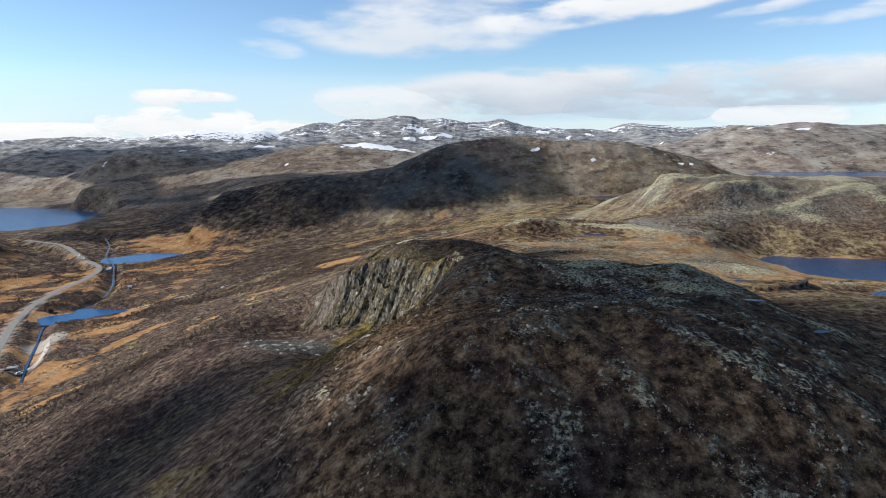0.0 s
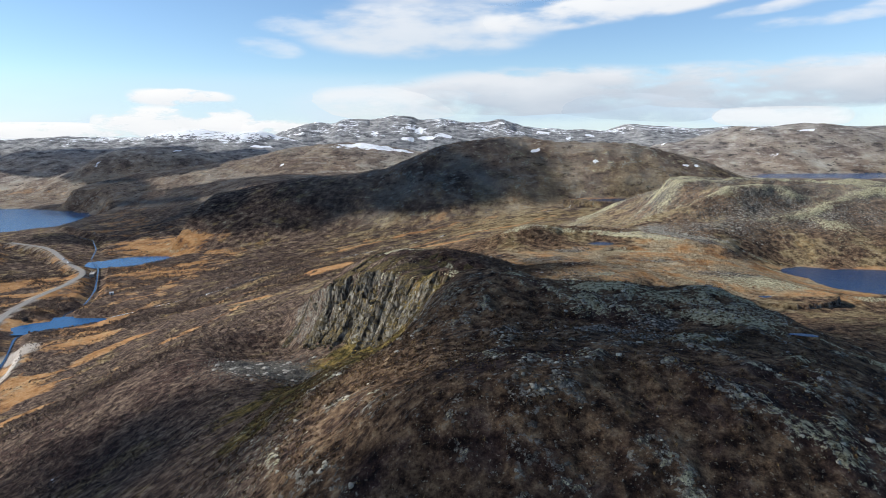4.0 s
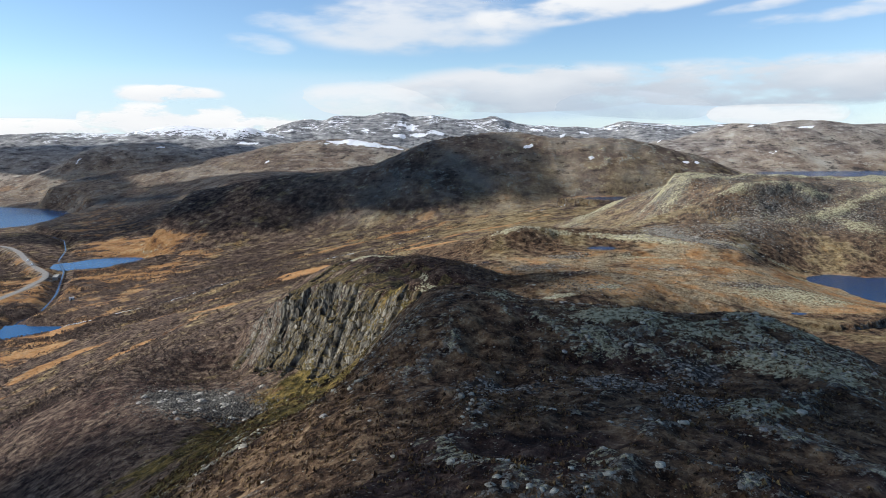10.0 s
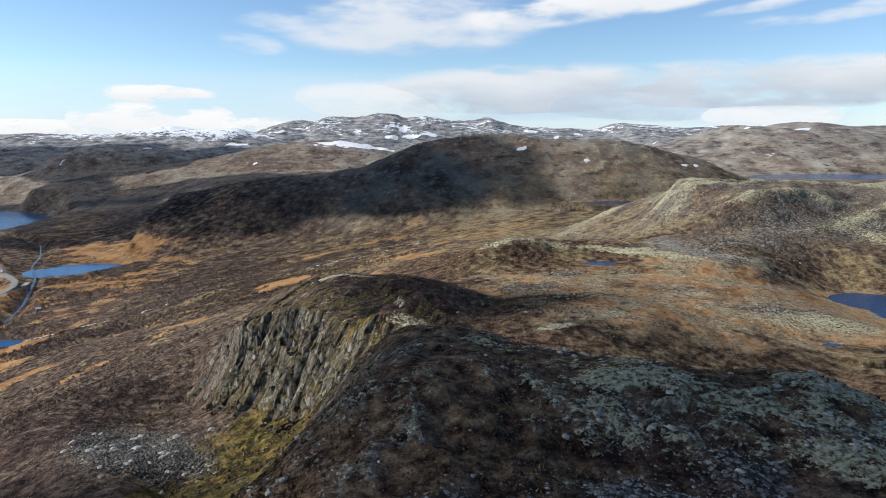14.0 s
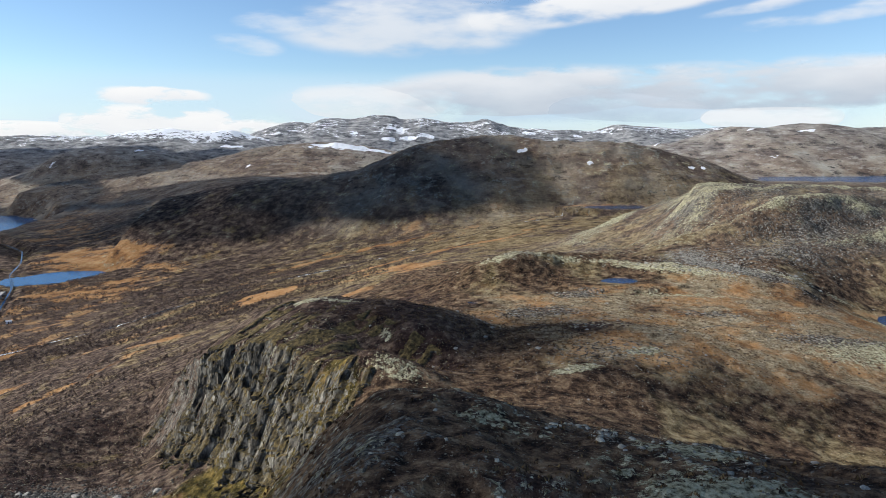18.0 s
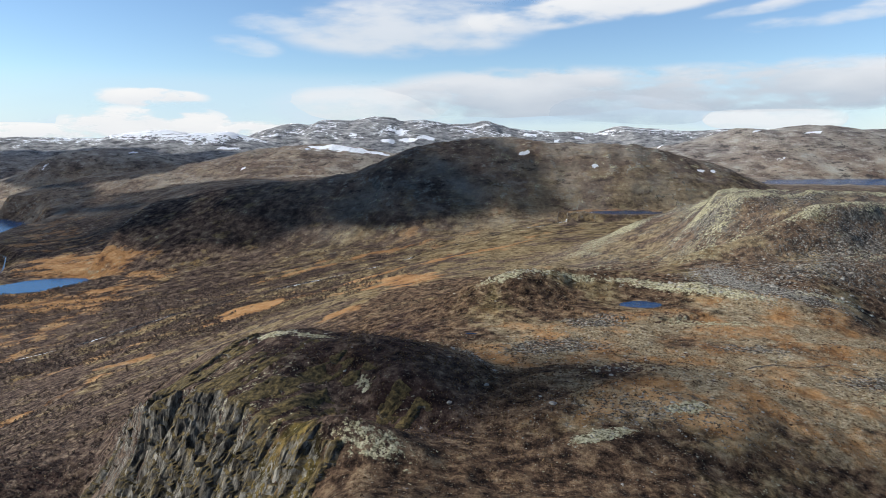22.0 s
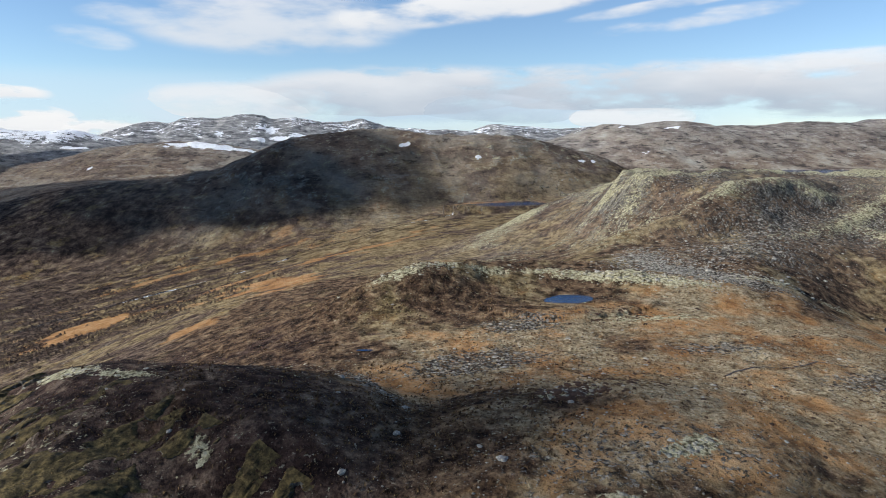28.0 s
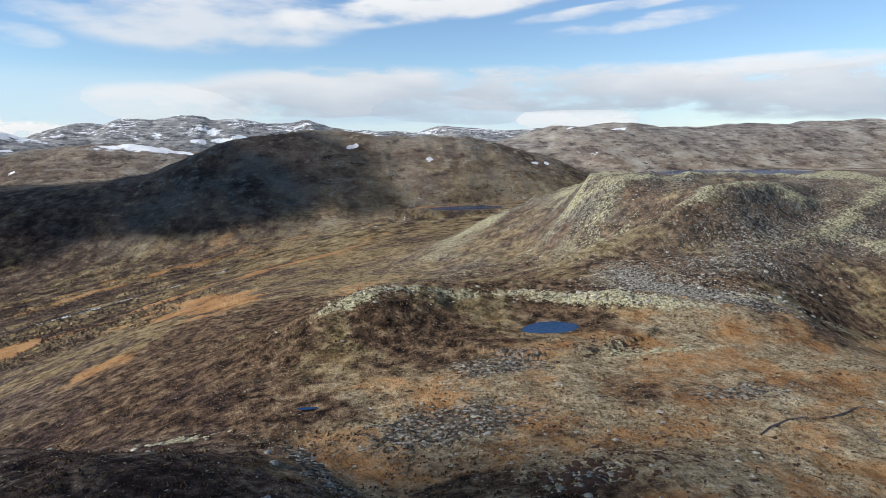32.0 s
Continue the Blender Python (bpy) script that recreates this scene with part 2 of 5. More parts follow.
def ribs(x, y):
    """The rock ribs of the near hill: 0 in the hollows, 1 on the ribs."""
    return 0.6 * ridged(x * 0.8 + y * 0.6, y * 0.55 - x * 0.5, 17, 4, 25) + 0.4 * ridged(x * 0.9 + y * 0.4, y * 0.7 - x * 0.6, 6.5, 3, 26)


def relief(x, y, z):
    """Fine relief on top of the large shapes."""
    near = 1 - ease(500, 1100, np.hypot(x, y - 150))
    away = ease(520, 900, y)
    z = z + 1.1 * fbm(x, y, 34, 4, 21) + 3.0 * fbm(x, y, 180, 3, 22) * ease(300, 700, y)
    z = z + near * (0.8 * fbm(x, y, 7, 5, 23, 0.58) + 0.16 * field(x, y, 4.1, 24))
    hill = bump(x, y, 40, 175, 95, 95, 0, 4)
    z = z + hill * 1.5 * (ridged(x * 0.9 + y * 0.4, y * 0.7 - x * 0.6, 6.5, 4, 26) - 0.6)
    z = z + hill * (2.6 * (ridged(x * 0.8 + y * 0.6, y * 0.55 - x * 0.5, 17, 4, 25) - 0.6))
    east = bump(x, y, 280, 530, 180, 130, 0, 5)
    z = z + east * (7.5 * (ridged(0.5 * x + 0.3 * y, y - 0.3 * x, 30, 5, 27) - 0.62) + 1.6 * fbm(x, y, 11, 4, 38, 0.6))
    mid = bump(x, y, 140, 1050, 330, 170, 0, 4)
    z = z + mid * (6 * (ridged(x, y, 48, 5, 28) - 0.62) + 3 * fbm(x, y, 20, 3, 29))
    range_ = ease(1450, 1900, y)
    z = z + range_ * (13 * (ridged(x, y * 0.7, 120, 5, 30) - 0.63) + 6 * fbm(x, y * 0.8, 44, 4, 33))
    knob = bump(x, y, 70, 412, 60, 20, 0, 3)
    z = z + knob * 1.6 * (ridged(x, y, 9, 3, 35) - 0.55)
    return z + away * (1 - range_) * 1.5 * fbm(x, y, 26, 3, 36)


def ground_height(x, y):
    x, y = np.asarray(x, float), np.asarray(y, float)
    z = relief(x, y, land(x, y))
    d, t = along(x, y, ROAD)
    level = np.interp(t, (0, 0.5, 1), (21, 19, 20))
    k = 1 - ease(5, 16, d)
    z = z * (1 - k) + level * k
    for d, level in lakes(x, y):
        k = 1 - ease(-2, 26 if level < 15 else 10 if level < 60 else 40 if level == 114.0 else 12, d)
        z = np.where(d < 45, z * (1 - k) + (level + np.clip(d * 0.09, -3, 1.5)) * k, z)
        z = np.where((d > 0) & (d < 14), np.maximum(z, level + np.minimum(0.12 * d, 0.7)), z)
    d, t = along(x, y, RIVER)
    k = 1 - ease(4, 14, d)
    level = np.interp(t, (0, 0.75, 1), (17.0, 12.0, 0.0))
    z = z * (1 - k) + np.minimum(z, level + np.clip((d - 6) * 0.2, -1.2, 2)) * k
    return z


def axis(start, fine_a, fine_b, end, fine, grow):
    """Places along one side of the ground's grid: even between fine_a and fine_b, wider and wider beyond."""
    inner = list(np.arange(fine_a, fine_b, fine))
    out, step, p = [], fine, fine_b
    while p < end:
        out.append(p)
        step *= grow
        p += step
    out.append(end)
    low, step, p = [], fine, fine_a
    while p > start:
        step *= grow
        p -= step
        low.append(max(p, start))
    return np.array(low[::-1] + inner + out)


# ---- materials ----
def material(name, rough=0.9):
    m = bpy.data.materials.new(name)
    m.use_nodes = True
    n, l = m.node_tree.nodes, m.node_tree.links
    b = n["Principled BSDF"]
    b.inputs["Roughness"].default_value = rough
    b.inputs["Specular IOR Level"].default_value = 0.2
    return m, n, l, b


def noise_at(n, l, scale, detail=5, rough=0.55, source=None):
    t = n.new("ShaderNodeTexNoise")
    t.inputs["Scale"].default_value, t.inputs["Detail"].default_value, t.inputs["Roughness"].default_value = scale, detail, rough
    if source is None:
        source = n.new("ShaderNodeTexCoord").outputs["Object"]
    l.new(source, t.inputs["Vector"])
    return t.outputs["Fac"]


def ramp_of(n, l, value, stops):
    r = n.new("ShaderNodeValToRGB")
    e = r.color_ramp.elements
    while len(e) < len(stops):
        e.new(0.5)
    for k, (p, c) in enumerate(stops):
        e[k].position, e[k].color = p, (*c, 1)
    l.new(value, r.inputs["Fac"])
    return r.outputs["Color"]


def mixed(n, l, fac, a, b):
    m = n.new("ShaderNodeMix")
    m.data_type = "RGBA"
    if isinstance(fac, float):
        m.inputs[0].default_value = fac
    else:
        l.new(fac, m.inputs[0])
    for k, v in ((6, a), (7, b)):
        if isinstance(v, tuple):
            m.inputs[k].default_value = (*v, 1)
        else:
            l.new(v, m.inputs[k])
    return m.outputs[2]


def sums(n, l, op, a, b=None, c=None, clamp=False):
    m = n.new("ShaderNodeMath")
    m.operation, m.use_clamp = op, clamp
    for k, v in enumerate((a, b, c)):
        if v is None:
            continue
        if isinstance(v, (int, float)):
            m.inputs[k].default_value = v
        else:
            l.new(v, m.inputs[k])
    return m.outputs[0]


def named(n, name):
    a = n.new("ShaderNodeAttribute")
    a.attribute_name = name
    return a.outputs["Fac"]


def sharpened(n, l, mask, grain, width=0.1, amount=2.4):
    """A soft mask broken up by grain into patches with ragged edges."""
    v = sums(n, l, "ADD", mask, sums(n, l, "MULTIPLY_ADD", grain, amount, -0.5 * amount))
    r = n.new("ShaderNodeMapRange")
    r.interpolation_type = "SMOOTHSTEP"
    r.inputs["From Min"].default_value, r.inputs["From Max"].default_value = 0.5 - width, 0.5 + width
    l.new(v, r.inputs["Value"])
    return r.outputs["Result"]


def mixed_value(n, l, a, b):
    return sums(n, l, "MULTIPLY_ADD", a, 0.5, sums(n, l, "MULTIPLY", b, 0.5))


def bumped(n, l, b, height, strength, distance):
    u = n.new("ShaderNodeBump")
    u.inputs["Strength"].default_value, u.inputs["Distance"].default_value = strength, distance
    l.new(height, u.inputs["Height"])
    l.new(u.outputs["Normal"], b.inputs["Normal"])


def shards(n, l, scale, source):
    """Angular stones: a random value for each, and the distance from its middle."""
    v = n.new("ShaderNodeTexVoronoi")
    v.inputs["Scale"].default_value = scale
    l.new(source, v.inputs["Vector"])
    s = n.new("ShaderNodeSeparateColor")
    l.new(v.outputs["Color"], s.inputs[0])
    return s.outputs[0], v.outputs["Distance"]


def between(n, l, fac, a, b):
    """A value that goes from a to b with fac."""
    m = n.new("ShaderNodeMix")
    l.new(fac, m.inputs[0])
    l.new(a, m.inputs[2])
    l.new(b, m.inputs[3])
    return m.outputs[0]


def scaled(n, l, source, size):
    m = n.new("ShaderNodeMapping")
    m.inputs["Scale"].default_value = size
    l.new(source, m.inputs["Vector"])
    return m.outputs["Vector"]


def ground_material():
    m, n, l, b = material("moorland", 0.95)
    b.inputs["Specular IOR Level"].default_value = 0.08
    co = n.new("ShaderNodeTexCoord").outputs["Object"]
    far = named(n, "far")
    region, patch, coarse, close, grit, fleck, speck = (noise_at(n, l, s, d, r, co) for s, d, r in ((0.011, 4, 0.6), (0.045, 6, 0.68), (0.085, 6, 0.74), (0.30, 6, 0.74), (1.1, 3, 0.65), (0.75, 5, 0.76), (1.9, 2, 0.5)))
    tuft = between(n, l, far, close, coarse)
    small = between(n, l, far, fleck, coarse)
    near_stone, near_gap = shards(n, l, 1.25, co)
    far_stone, far_gap = shards(n, l, 0.16, co)
    stone, gap = between(n, l, far, near_stone, far_stone), between(n, l, far, near_gap, far_gap)
    heath = ramp_of(n, l, tuft, [(0.38, (0.012, 0.007, 0.005)), (0.46, (0.056, 0.034, 0.021)), (0.53, (0.128, 0.081, 0.048)), (0.61, (0.22, 0.15, 0.088)), (0.70, (0.34, 0.26, 0.165))])
    plum = ramp_of(n, l, tuft, [(0.38, (0.016, 0.010, 0.009)), (0.47, (0.062, 0.041, 0.032)), (0.54, (0.124, 0.087, 0.064)), (0.64, (0.235, 0.178, 0.125))])
    straw = ramp_of(n, l, tuft, [(0.36, (0.036, 0.025, 0.013)), (0.46, (0.135, 0.097, 0.050)), (0.54, (0.250, 0.190, 0.102)), (0.64, (0.37, 0.30, 0.175))])
    moor = mixed(n, l, sharpened(n, l, named(n, "plum"), region, 0.25, 2.0), heath, plum)
    moor = mixed(n, l, sharpened(n, l, named(n, "straw"), patch, 0.16, 2.8), moor, straw)
    bog = ramp_of(n, l, mixed_value(n, l, patch, tuft), [(0.36, (0.125, 0.060, 0.025)), (0.45, (0.255, 0.128, 0.050)), (0.53, (0.355, 0.196, 0.084)), (0.64, (0.46, 0.305, 0.160))])
    tan = ramp_of(n, l, mixed_value(n, l, grit, tuft), [(0.38, (0.058, 0.040, 0.023)), (0.45, (0.20, 0.150, 0.088)), (0.53, (0.32, 0.256, 0.160)), (0.61, (0.45, 0.385, 0.270))])
    bog = mixed(n, l, sharpened(n, l, named(n, "tan"), noise_at(n, l, 0.07, 5, 0.65, co), 0.3, 3.0), bog, tan)
    grass = ramp_of(n, l, tuft, [(0.36, (0.014, 0.011, 0.004)), (0.46, (0.052, 0.042, 0.012)), (0.54, (0.118, 0.088, 0.026)), (0.62, (0.205, 0.145, 0.045)), (0.70, (0.30, 0.205, 0.07))])
    # bare rock: cracked along the fall of the slope, and broken into shards
    cliff = noise_at(n, l, 0.42, 6, 0.74, scaled(n, l, co, (1, 1, 0.22)))
    rock = ramp_of(n, l, between(n, l, far, cliff, coarse), [(0.38, (0.014, 0.013, 0.012)), (0.45, (0.075, 0.069, 0.060)), (0.52, (0.18, 0.168, 0.142)), (0.58, (0.30, 0.282, 0.235)), (0.67, (0.43, 0.405, 0.325))])
    rubble = ramp_of(n, l, stone, [(0.0, (0.030, 0.027, 0.024)), (0.35, (0.115, 0.106, 0.094)), (0.7, (0.225, 0.212, 0.188)), (1.0, (0.40, 0.38, 0.33))])
    rubble = mixed(n, l, ramp_of(n, l, gap, [(0.42, (0, 0, 0)), (0.72, (0.85, 0.85, 0.85))]), rubble, (0.022, 0.018, 0.014))
    rock = mixed(n, l, 0.4, rock, rubble)
    lichen = ramp_of(n, l, grit, [(0.36, (0.075, 0.062, 0.036)), (0.45, (0.27, 0.245, 0.150)), (0.54, (0.43, 0.405, 0.265)), (0.66, (0.56, 0.53, 0.37))])
    gravel = ramp_of(n, l, grit, [(0.3, (0.28, 0.24, 0.2)), (0.7, (0.46, 0.42, 0.37))])
    col = mixed(n, l, sharpened(n, l, named(n, "grass"), patch, 0.16, 2.8), moor, grass)
    col = mixed(n, l, sharpened(n, l, named(n, "bog"), patch, 0.20, 2.4), col, bog)
    heather = ramp_of(n, l, tuft, [(0.38, (0.010, 0.006, 0.006)), (0.48, (0.036, 0.021, 0.017)), (0.56, (0.072, 0.044, 0.034)), (0.66, (0.15, 0.105, 0.078))])
    col = mixed(n, l, sharpened(n, l, named(n, "heather"), patch, 0.14, 2.2), col, heather)
    # far fells: brown heath, terraces of grey rock and dark gullies
    broad = noise_at(n, l, 0.016, 10, 0.72, scaled(n, l, co, (1, 0.55, 1)))
    fell = ramp_of(n, l, broad, [(0.36, (0.110, 0.086, 0.070)), (0.45, (0.240, 0.195, 0.156)), (0.52, (0.360, 0.310, 0.248)), (0.60, (0.46, 0.42, 0.345)), (0.68, (0.55, 0.52, 0.45))])
    fell = mixed(n, l, sharpened(n, l, 0.5, region, 0.3, 2.2), fell, ramp_of(n, l, broad, [(0.38, (0.105, 0.074, 0.060)), (0.5, (0.225, 0.168, 0.128)), (0.62, (0.37, 0.30, 0.215))]))
    terrace = noise_at(n, l, 0.026, 9, 0.76, scaled(n, l, co, (1, 1, 3.5)))
    fell = mixed(n, l, ramp_of(n, l, terrace, [(0.40, (0.9, 0.9, 0.9)), (0.445, (0.0, 0.0, 0.0))]), fell, (0.055, 0.050, 0.048))
    fell = mixed(n, l, ramp_of(n, l, terrace, [(0.55, (0.0, 0.0, 0.0)), (0.59, (0.75, 0.75, 0.75))]), fell, (0.44, 0.415, 0.35))
    # cool grey rock; far off its blue-grey is aerial haze put into the colour
    barren_haze = ramp_of(n, l, terrace, [(0.40, (0.070, 0.075, 0.084)), (0.47, (0.205, 0.210, 0.216)), (0.55, (0.335, 0.335, 0.330)), (0.64, (0.49, 0.485, 0.465))])
    fell = mixed(n, l, named(n, "barren_haze"), fell, barren_haze)
    col = mixed(n, l, named(n, "fell"), col, fell)
    col = mixed(n, l, sharpened(n, l, named(n, "rock"), small, 0.07, 2.8), col, rock)
    col = mixed(n, l, sharpened(n, l, named(n, "scree"), small, 0.10, 2.4), col, rubble)
    col = mixed(n, l, sharpened(n, l, named(n, "lichen"), small, 0.06, 2.8), col, lichen)
    pale = n.new("ShaderNodeMapRange")
    pale.inputs["From Min"].default_value, pale.inputs["From Max"].default_value = 0.66, 0.69
    pale.inputs["To Max"].default_value = 0.5
    l.new(sums(n, l, "SUBTRACT", speck, sums(n, l, "MULTIPLY", far, 0.2)), pale.inputs["Value"])
    col = mixed(n, l, pale.outputs["Result"], col, (0.36, 0.33, 0.25))
    col = mixed(n, l, named(n, "gravel"), col, gravel)
    white = sharpened(n, l, named(n, "snow"), mixed_value(n, l, terrace, noise_at(n, l, 0.05, 7, 0.76, co)), 0.05, 3.2)
    col = mixed(n, l, white, col, (0.86, 0.88, 0.91))
    l.new(col, b.inputs["Base Color"])
    h = sums(n, l, "ADD", sums(n, l, "MULTIPLY", tuft, 2.6), sums(n, l, "MULTIPLY", fleck, 1.0))
    h = sums(n, l, "ADD", h, sums(n, l, "MULTIPLY", sums(n, l, "MULTIPLY_ADD", terrace, 20.0, sums(n, l, "MULTIPLY", patch, 6.0)), far))
    h = sums(n, l, "ADD", h, sums(n, l, "MULTIPLY", sums(n, l, "MULTIPLY_ADD", cliff, 3.0, sums(n, l, "MULTIPLY", stone, 0.3)), named(n, "rock")))
    bumped(n, l, b, h, 1.0, 1.0)
    return m


def water_material(name, colour):
    m, n, l, b = material(name, 0.14)
    b.inputs["Base Color"].default_value = (*colour, 1)
    b.inputs["Specular IOR Level"].default_value = 0.16
    b.inputs["IOR"].default_value = 1.33
    bumped(n, l, b, noise_at(n, l, 0.8, 3), 0.3, 0.4)
    return m


# ---- ground: one sheet to the horizon ----
def streaks(x, y, scale, seed):
    """Long streaks that run the way the valley side drains."""
    return fbm((0.75 * x + 0.66 * y) * 0.22, 0.75 * y - 0.66 * x, scale, 4, seed, 0.6)


def ovals(x, y, rows):
    """The largest of several oval patches: rows of x, y, half-sizes, turn, amount."""
    best = np.zeros(np.shape(x))
    for cx, cy, rx, ry, turn, amount in rows:
        best = np.maximum(best, amount * bump(x, y, cx, cy, rx, ry, turn, 3.5))
    return best


BOGS = [(-4, 556, 26, 60, 14, 1.25), (-109, 602, 34, 24, 42, 1.2), (-24, 452, 20, 7, 30, 0.9), (-146, 522, 16, 7, 15, 0.7), (-60, 820, 110, 12, 25, 0.75), (60, 690, 90, 12, 35, 0.7), (-40, 640, 60, 8, 40, 0.7), (-420, 962, 95, 38, 0, 0.9),
        (-330, 830, 70, 14, 10, 0.8), (-470, 990, 60, 18, 10, 0.9), (240, 362, 70, 22, 0, 0.9), (205, 318, 44, 7, 8, 1.0), (72, 350, 22, 10, 0, 0.72), (94, 366, 22, 7, 5, 0.9), (120, 336, 28, 14, 0, 0.85), (118, 300, 40, 18, 8, 0.85), (50, 335, 16, 7, -10, 0.75), (160, 355, 30, 14, 0, 0.8), (86, 320, 26, 9, -8, 0.7), (205, 880, 60, 10, 0, 0.7),
        (-180, 450, 70, 8, 60, 0.6), (-250, 470, 46, 9, 40, 0.95), (-290, 440, 34, 12, 50, 1.0), (-262, 400, 40, 10, 60, 0.95), (-235, 370, 34, 10, 60, 0.85), (-285, 520, 40, 12, 30, 0.9), (-300, 370, 40, 14, 70, 0.9), (-500, 730, 50, 30, 60, 0.8), (-480, 640, 34, 26, 50, 0.8)]
LICHENS = [(62, 196, 10, 6, -25, 0.62), (77, 202, 13, 7, -20, 0.68), (68, 180, 13, 4.5, -25, 0.64), (26, 224, 9, 5, -25, 0.66), (38, 212, 9, 5.5, -30, 0.68), (48, 203, 9, 5, -10, 0.62), (50, 219, 10, 4, -12, 0.55), (8, 279, 9, 4, -15, 0.6), (52, 158, 6, 3.5, -20, 0.5), (72, 150, 11, 6, -30, 0.5), (98, 166, 10, 6, -30, 0.55), (70, 300, 6, 2.2, 15, 0.9), (50, 289, 7, 2.2, 15, 0.9), (61, 321, 6, 2.4, 8, 0.9), (9, 362, 5, 1.8, 0, 0.8), (-24, 344, 9, 2.6, -30, 0.85), (-11, 336, 6, 2.2, -25, 0.8), (3, 311, 4, 2, -40, 0.6),
           (44, 405, 9, 4, 15, 0.72), (54, 410, 13, 3, 8, 0.62), (72, 411, 9, 2.4, 0, 0.66), (88, 411, 8, 2, -5, 0.6), (105, 370, 18, 3, -4, 0.5), (112, 398, 26, 3, -30, 0.75), (155, 393, 11, 2.0, -12, 0.55), (178, 389, 10, 2.2, -14, 0.5), (150, 318, 30, 9, 5, 0.55), (192, 311, 12, 5, 0, 0.6), (185, 372, 18, 4, -10, 0.6)]
SCREES = [(138, 398, 28, 12, -40, 0.62), (128, 415, 10, 18, -20, 0.5), (166, 418, 36, 14, 10, 0.4), (210, 436, 60, 20, 8, 0.32), (-76, 290, 22, 13, -40, 1.0), (-60, 284, 14, 6, -30, 0.75), (29, 338, 3, 15, 12, 0.5), (18, 173, 9, 4, 0, 0.8), (40, 177, 9, 4, -10, 0.85), (54, 181, 5, 6, 0, 0.85), (47, 164, 4, 5, 0, 0.7), (52, 348, 16, 8, 0, 0.42), (70, 372, 12, 6, 0, 0.42), (140, 325, 26, 6, 0, 0.45), (64, 298, 22, 10, 0, 0.30), (105, 345, 12, 4, 0, 0.4)]


def ground_cover(x, y, z, steep):
    """What grows or lies where, with far haze and some shade painted in: soft masks from 0 to 1 for the ground's
    material.
    """
    out = {}
    f1, f2 = fbm(x, y, 55, 4, 41), fbm(x, y, 20, 3, 42)
    s, t = crag_side(x, y)
    plateau = bump(x, y, 120, 340, 120, 52, 5, 4)
    hill = bump(x, y, 36, 165, 88, 86, 0, 5)
    east = bump(x, y, 290, 540, 200, 125, 0, 5)
    mid = bump(x, y, 150, 1060, 330, 190, 0, 4)
    far = ease(1300, 1900, y)
    floor = (1 - ease(24, 34, z)) * ease(12, 16, z)
    stripes = fbm(x * 0.35 + y * 0.3, y * 1.1 - 0.2 * x, 34, 3, 44)
    bog = 0.40 * plateau + 0.16 * f1
    bog = np.maximum(bog, floor * (0.40 + 0.75 * stripes))
    bog = np.maximum(bog, ovals(x + 16 * f2, y + 12 * f1, BOGS) * (1 + 0.7 * f2) + 0.2 * f2 - 0.05)
    bog = np.maximum(bog, plateau * (0.84 + 0.35 * f1))
    side = ease(420, 520, y) * (1 - ease(900, 1000, y)) * ease(30, 45, z)
    flow = streaks(x, y, 25, 45)
    bog = np.maximum(bog, side * (0.06 + 0.52 * flow))
    dark = ovals(x + 3 * f2, y + 3 * f2, [(58, 318, 12, 5, 8, 0.6), (12, 300, 12, 8, -10, 0.5), (22, 318, 18, 12, -20, 0.6), (40, 306, 20, 7, 0, 0.45), (46, 325, 7, 4, 0, 0.8), (2, 345, 22, 16, 0, 0.6), (19, 372, 14, 12, 0, 0.6), (88, 352, 5, 9, 0, 0.4), (52, 393, 14, 8, 0, 0.4), (40, 440, 40, 14, 0, 0.5)])
    bog = bog - dark
    out["bog"] = bog * (1 - 0.8 * hill)
    flank = np.maximum(bump(x, y, -34, 262, 24, 62, -28, 3) * ease(4, 12, s + 4 * f2), 0.9 * bump(x, y, -30, 220, 22, 70, -12, 3))
    crag_top = bump(x, y, -14, 328, 52, 40, -30, 4)
    out["plum"] = np.clip(ease(20, -60, x) * (1 - ease(120, 140, z)) + ease(430, 520, y) * (1 - far) - 0.6 * east + crag_top, 0, 1) * 0.85
    out["straw"] = 0.22 * (1 - hill) + 0.24 * plateau + 0.34 * side * ease(-300, -40, x) - 0.22 * hill + 0.12 * ease(30, 60, x) * (1 - ease(900, 1000, y)) * (1 - hill) + 0.04 - 0.9 * crag_top * (1 - ease(4, 12, s)) - 0.35 * east + 0.55 * side * streaks(x, y, 26, 46) - 0.5 * dark - 0.2 * flank
    ledge = ease(-3, 3, s) * (1 - ease(10, 18, s)) * bump(x, y, -33, 322, 50, 40, -28, 4)
    out["grass"] = 0.95 * np.maximum(bump(x, y, -31, 288, 18, 10, -48, 3), bump(x, y, -20, 264, 11, 26, -32, 3)) + 0.95 * flank + 0.30 * ledge + 0.16 * bump(x, y, -130, 320, 60, 40, 0, 3) + 0.06 + 0.2 * f1 - 0.3 * dark - 0.15 * hill
    # dark heather; by the crag and in the low valley it also paints shade
    heather = ovals(x + 6 * f2, y + 6 * f1, [(-10, 385, 42, 48, 0, 0.5), (26, 318, 20, 12, -10, 0.62), (-150, 300, 95, 120, 0, 0.5), (14, 340, 24, 18, 0, 0.5)])
    out["heather"] = np.maximum(heather, 0.62 * crag_top * (1 - ease(0, 8, s))) + (0.26 + 0.22 * (1 - ease(125, 165, y))) * hill + 0.3 * f2 - 0.1 * plateau - 0.7 * flank
    out["fell"] = np.maximum(np.maximum(0.92 * ease(1050, 1500, y) * (1 - 0.45 * ease(-100, -400, x) * (1 - ease(1850, 2000, y))), 0.5 * np.clip(1.25 * mid, 0, 1)), 0.25 * east)
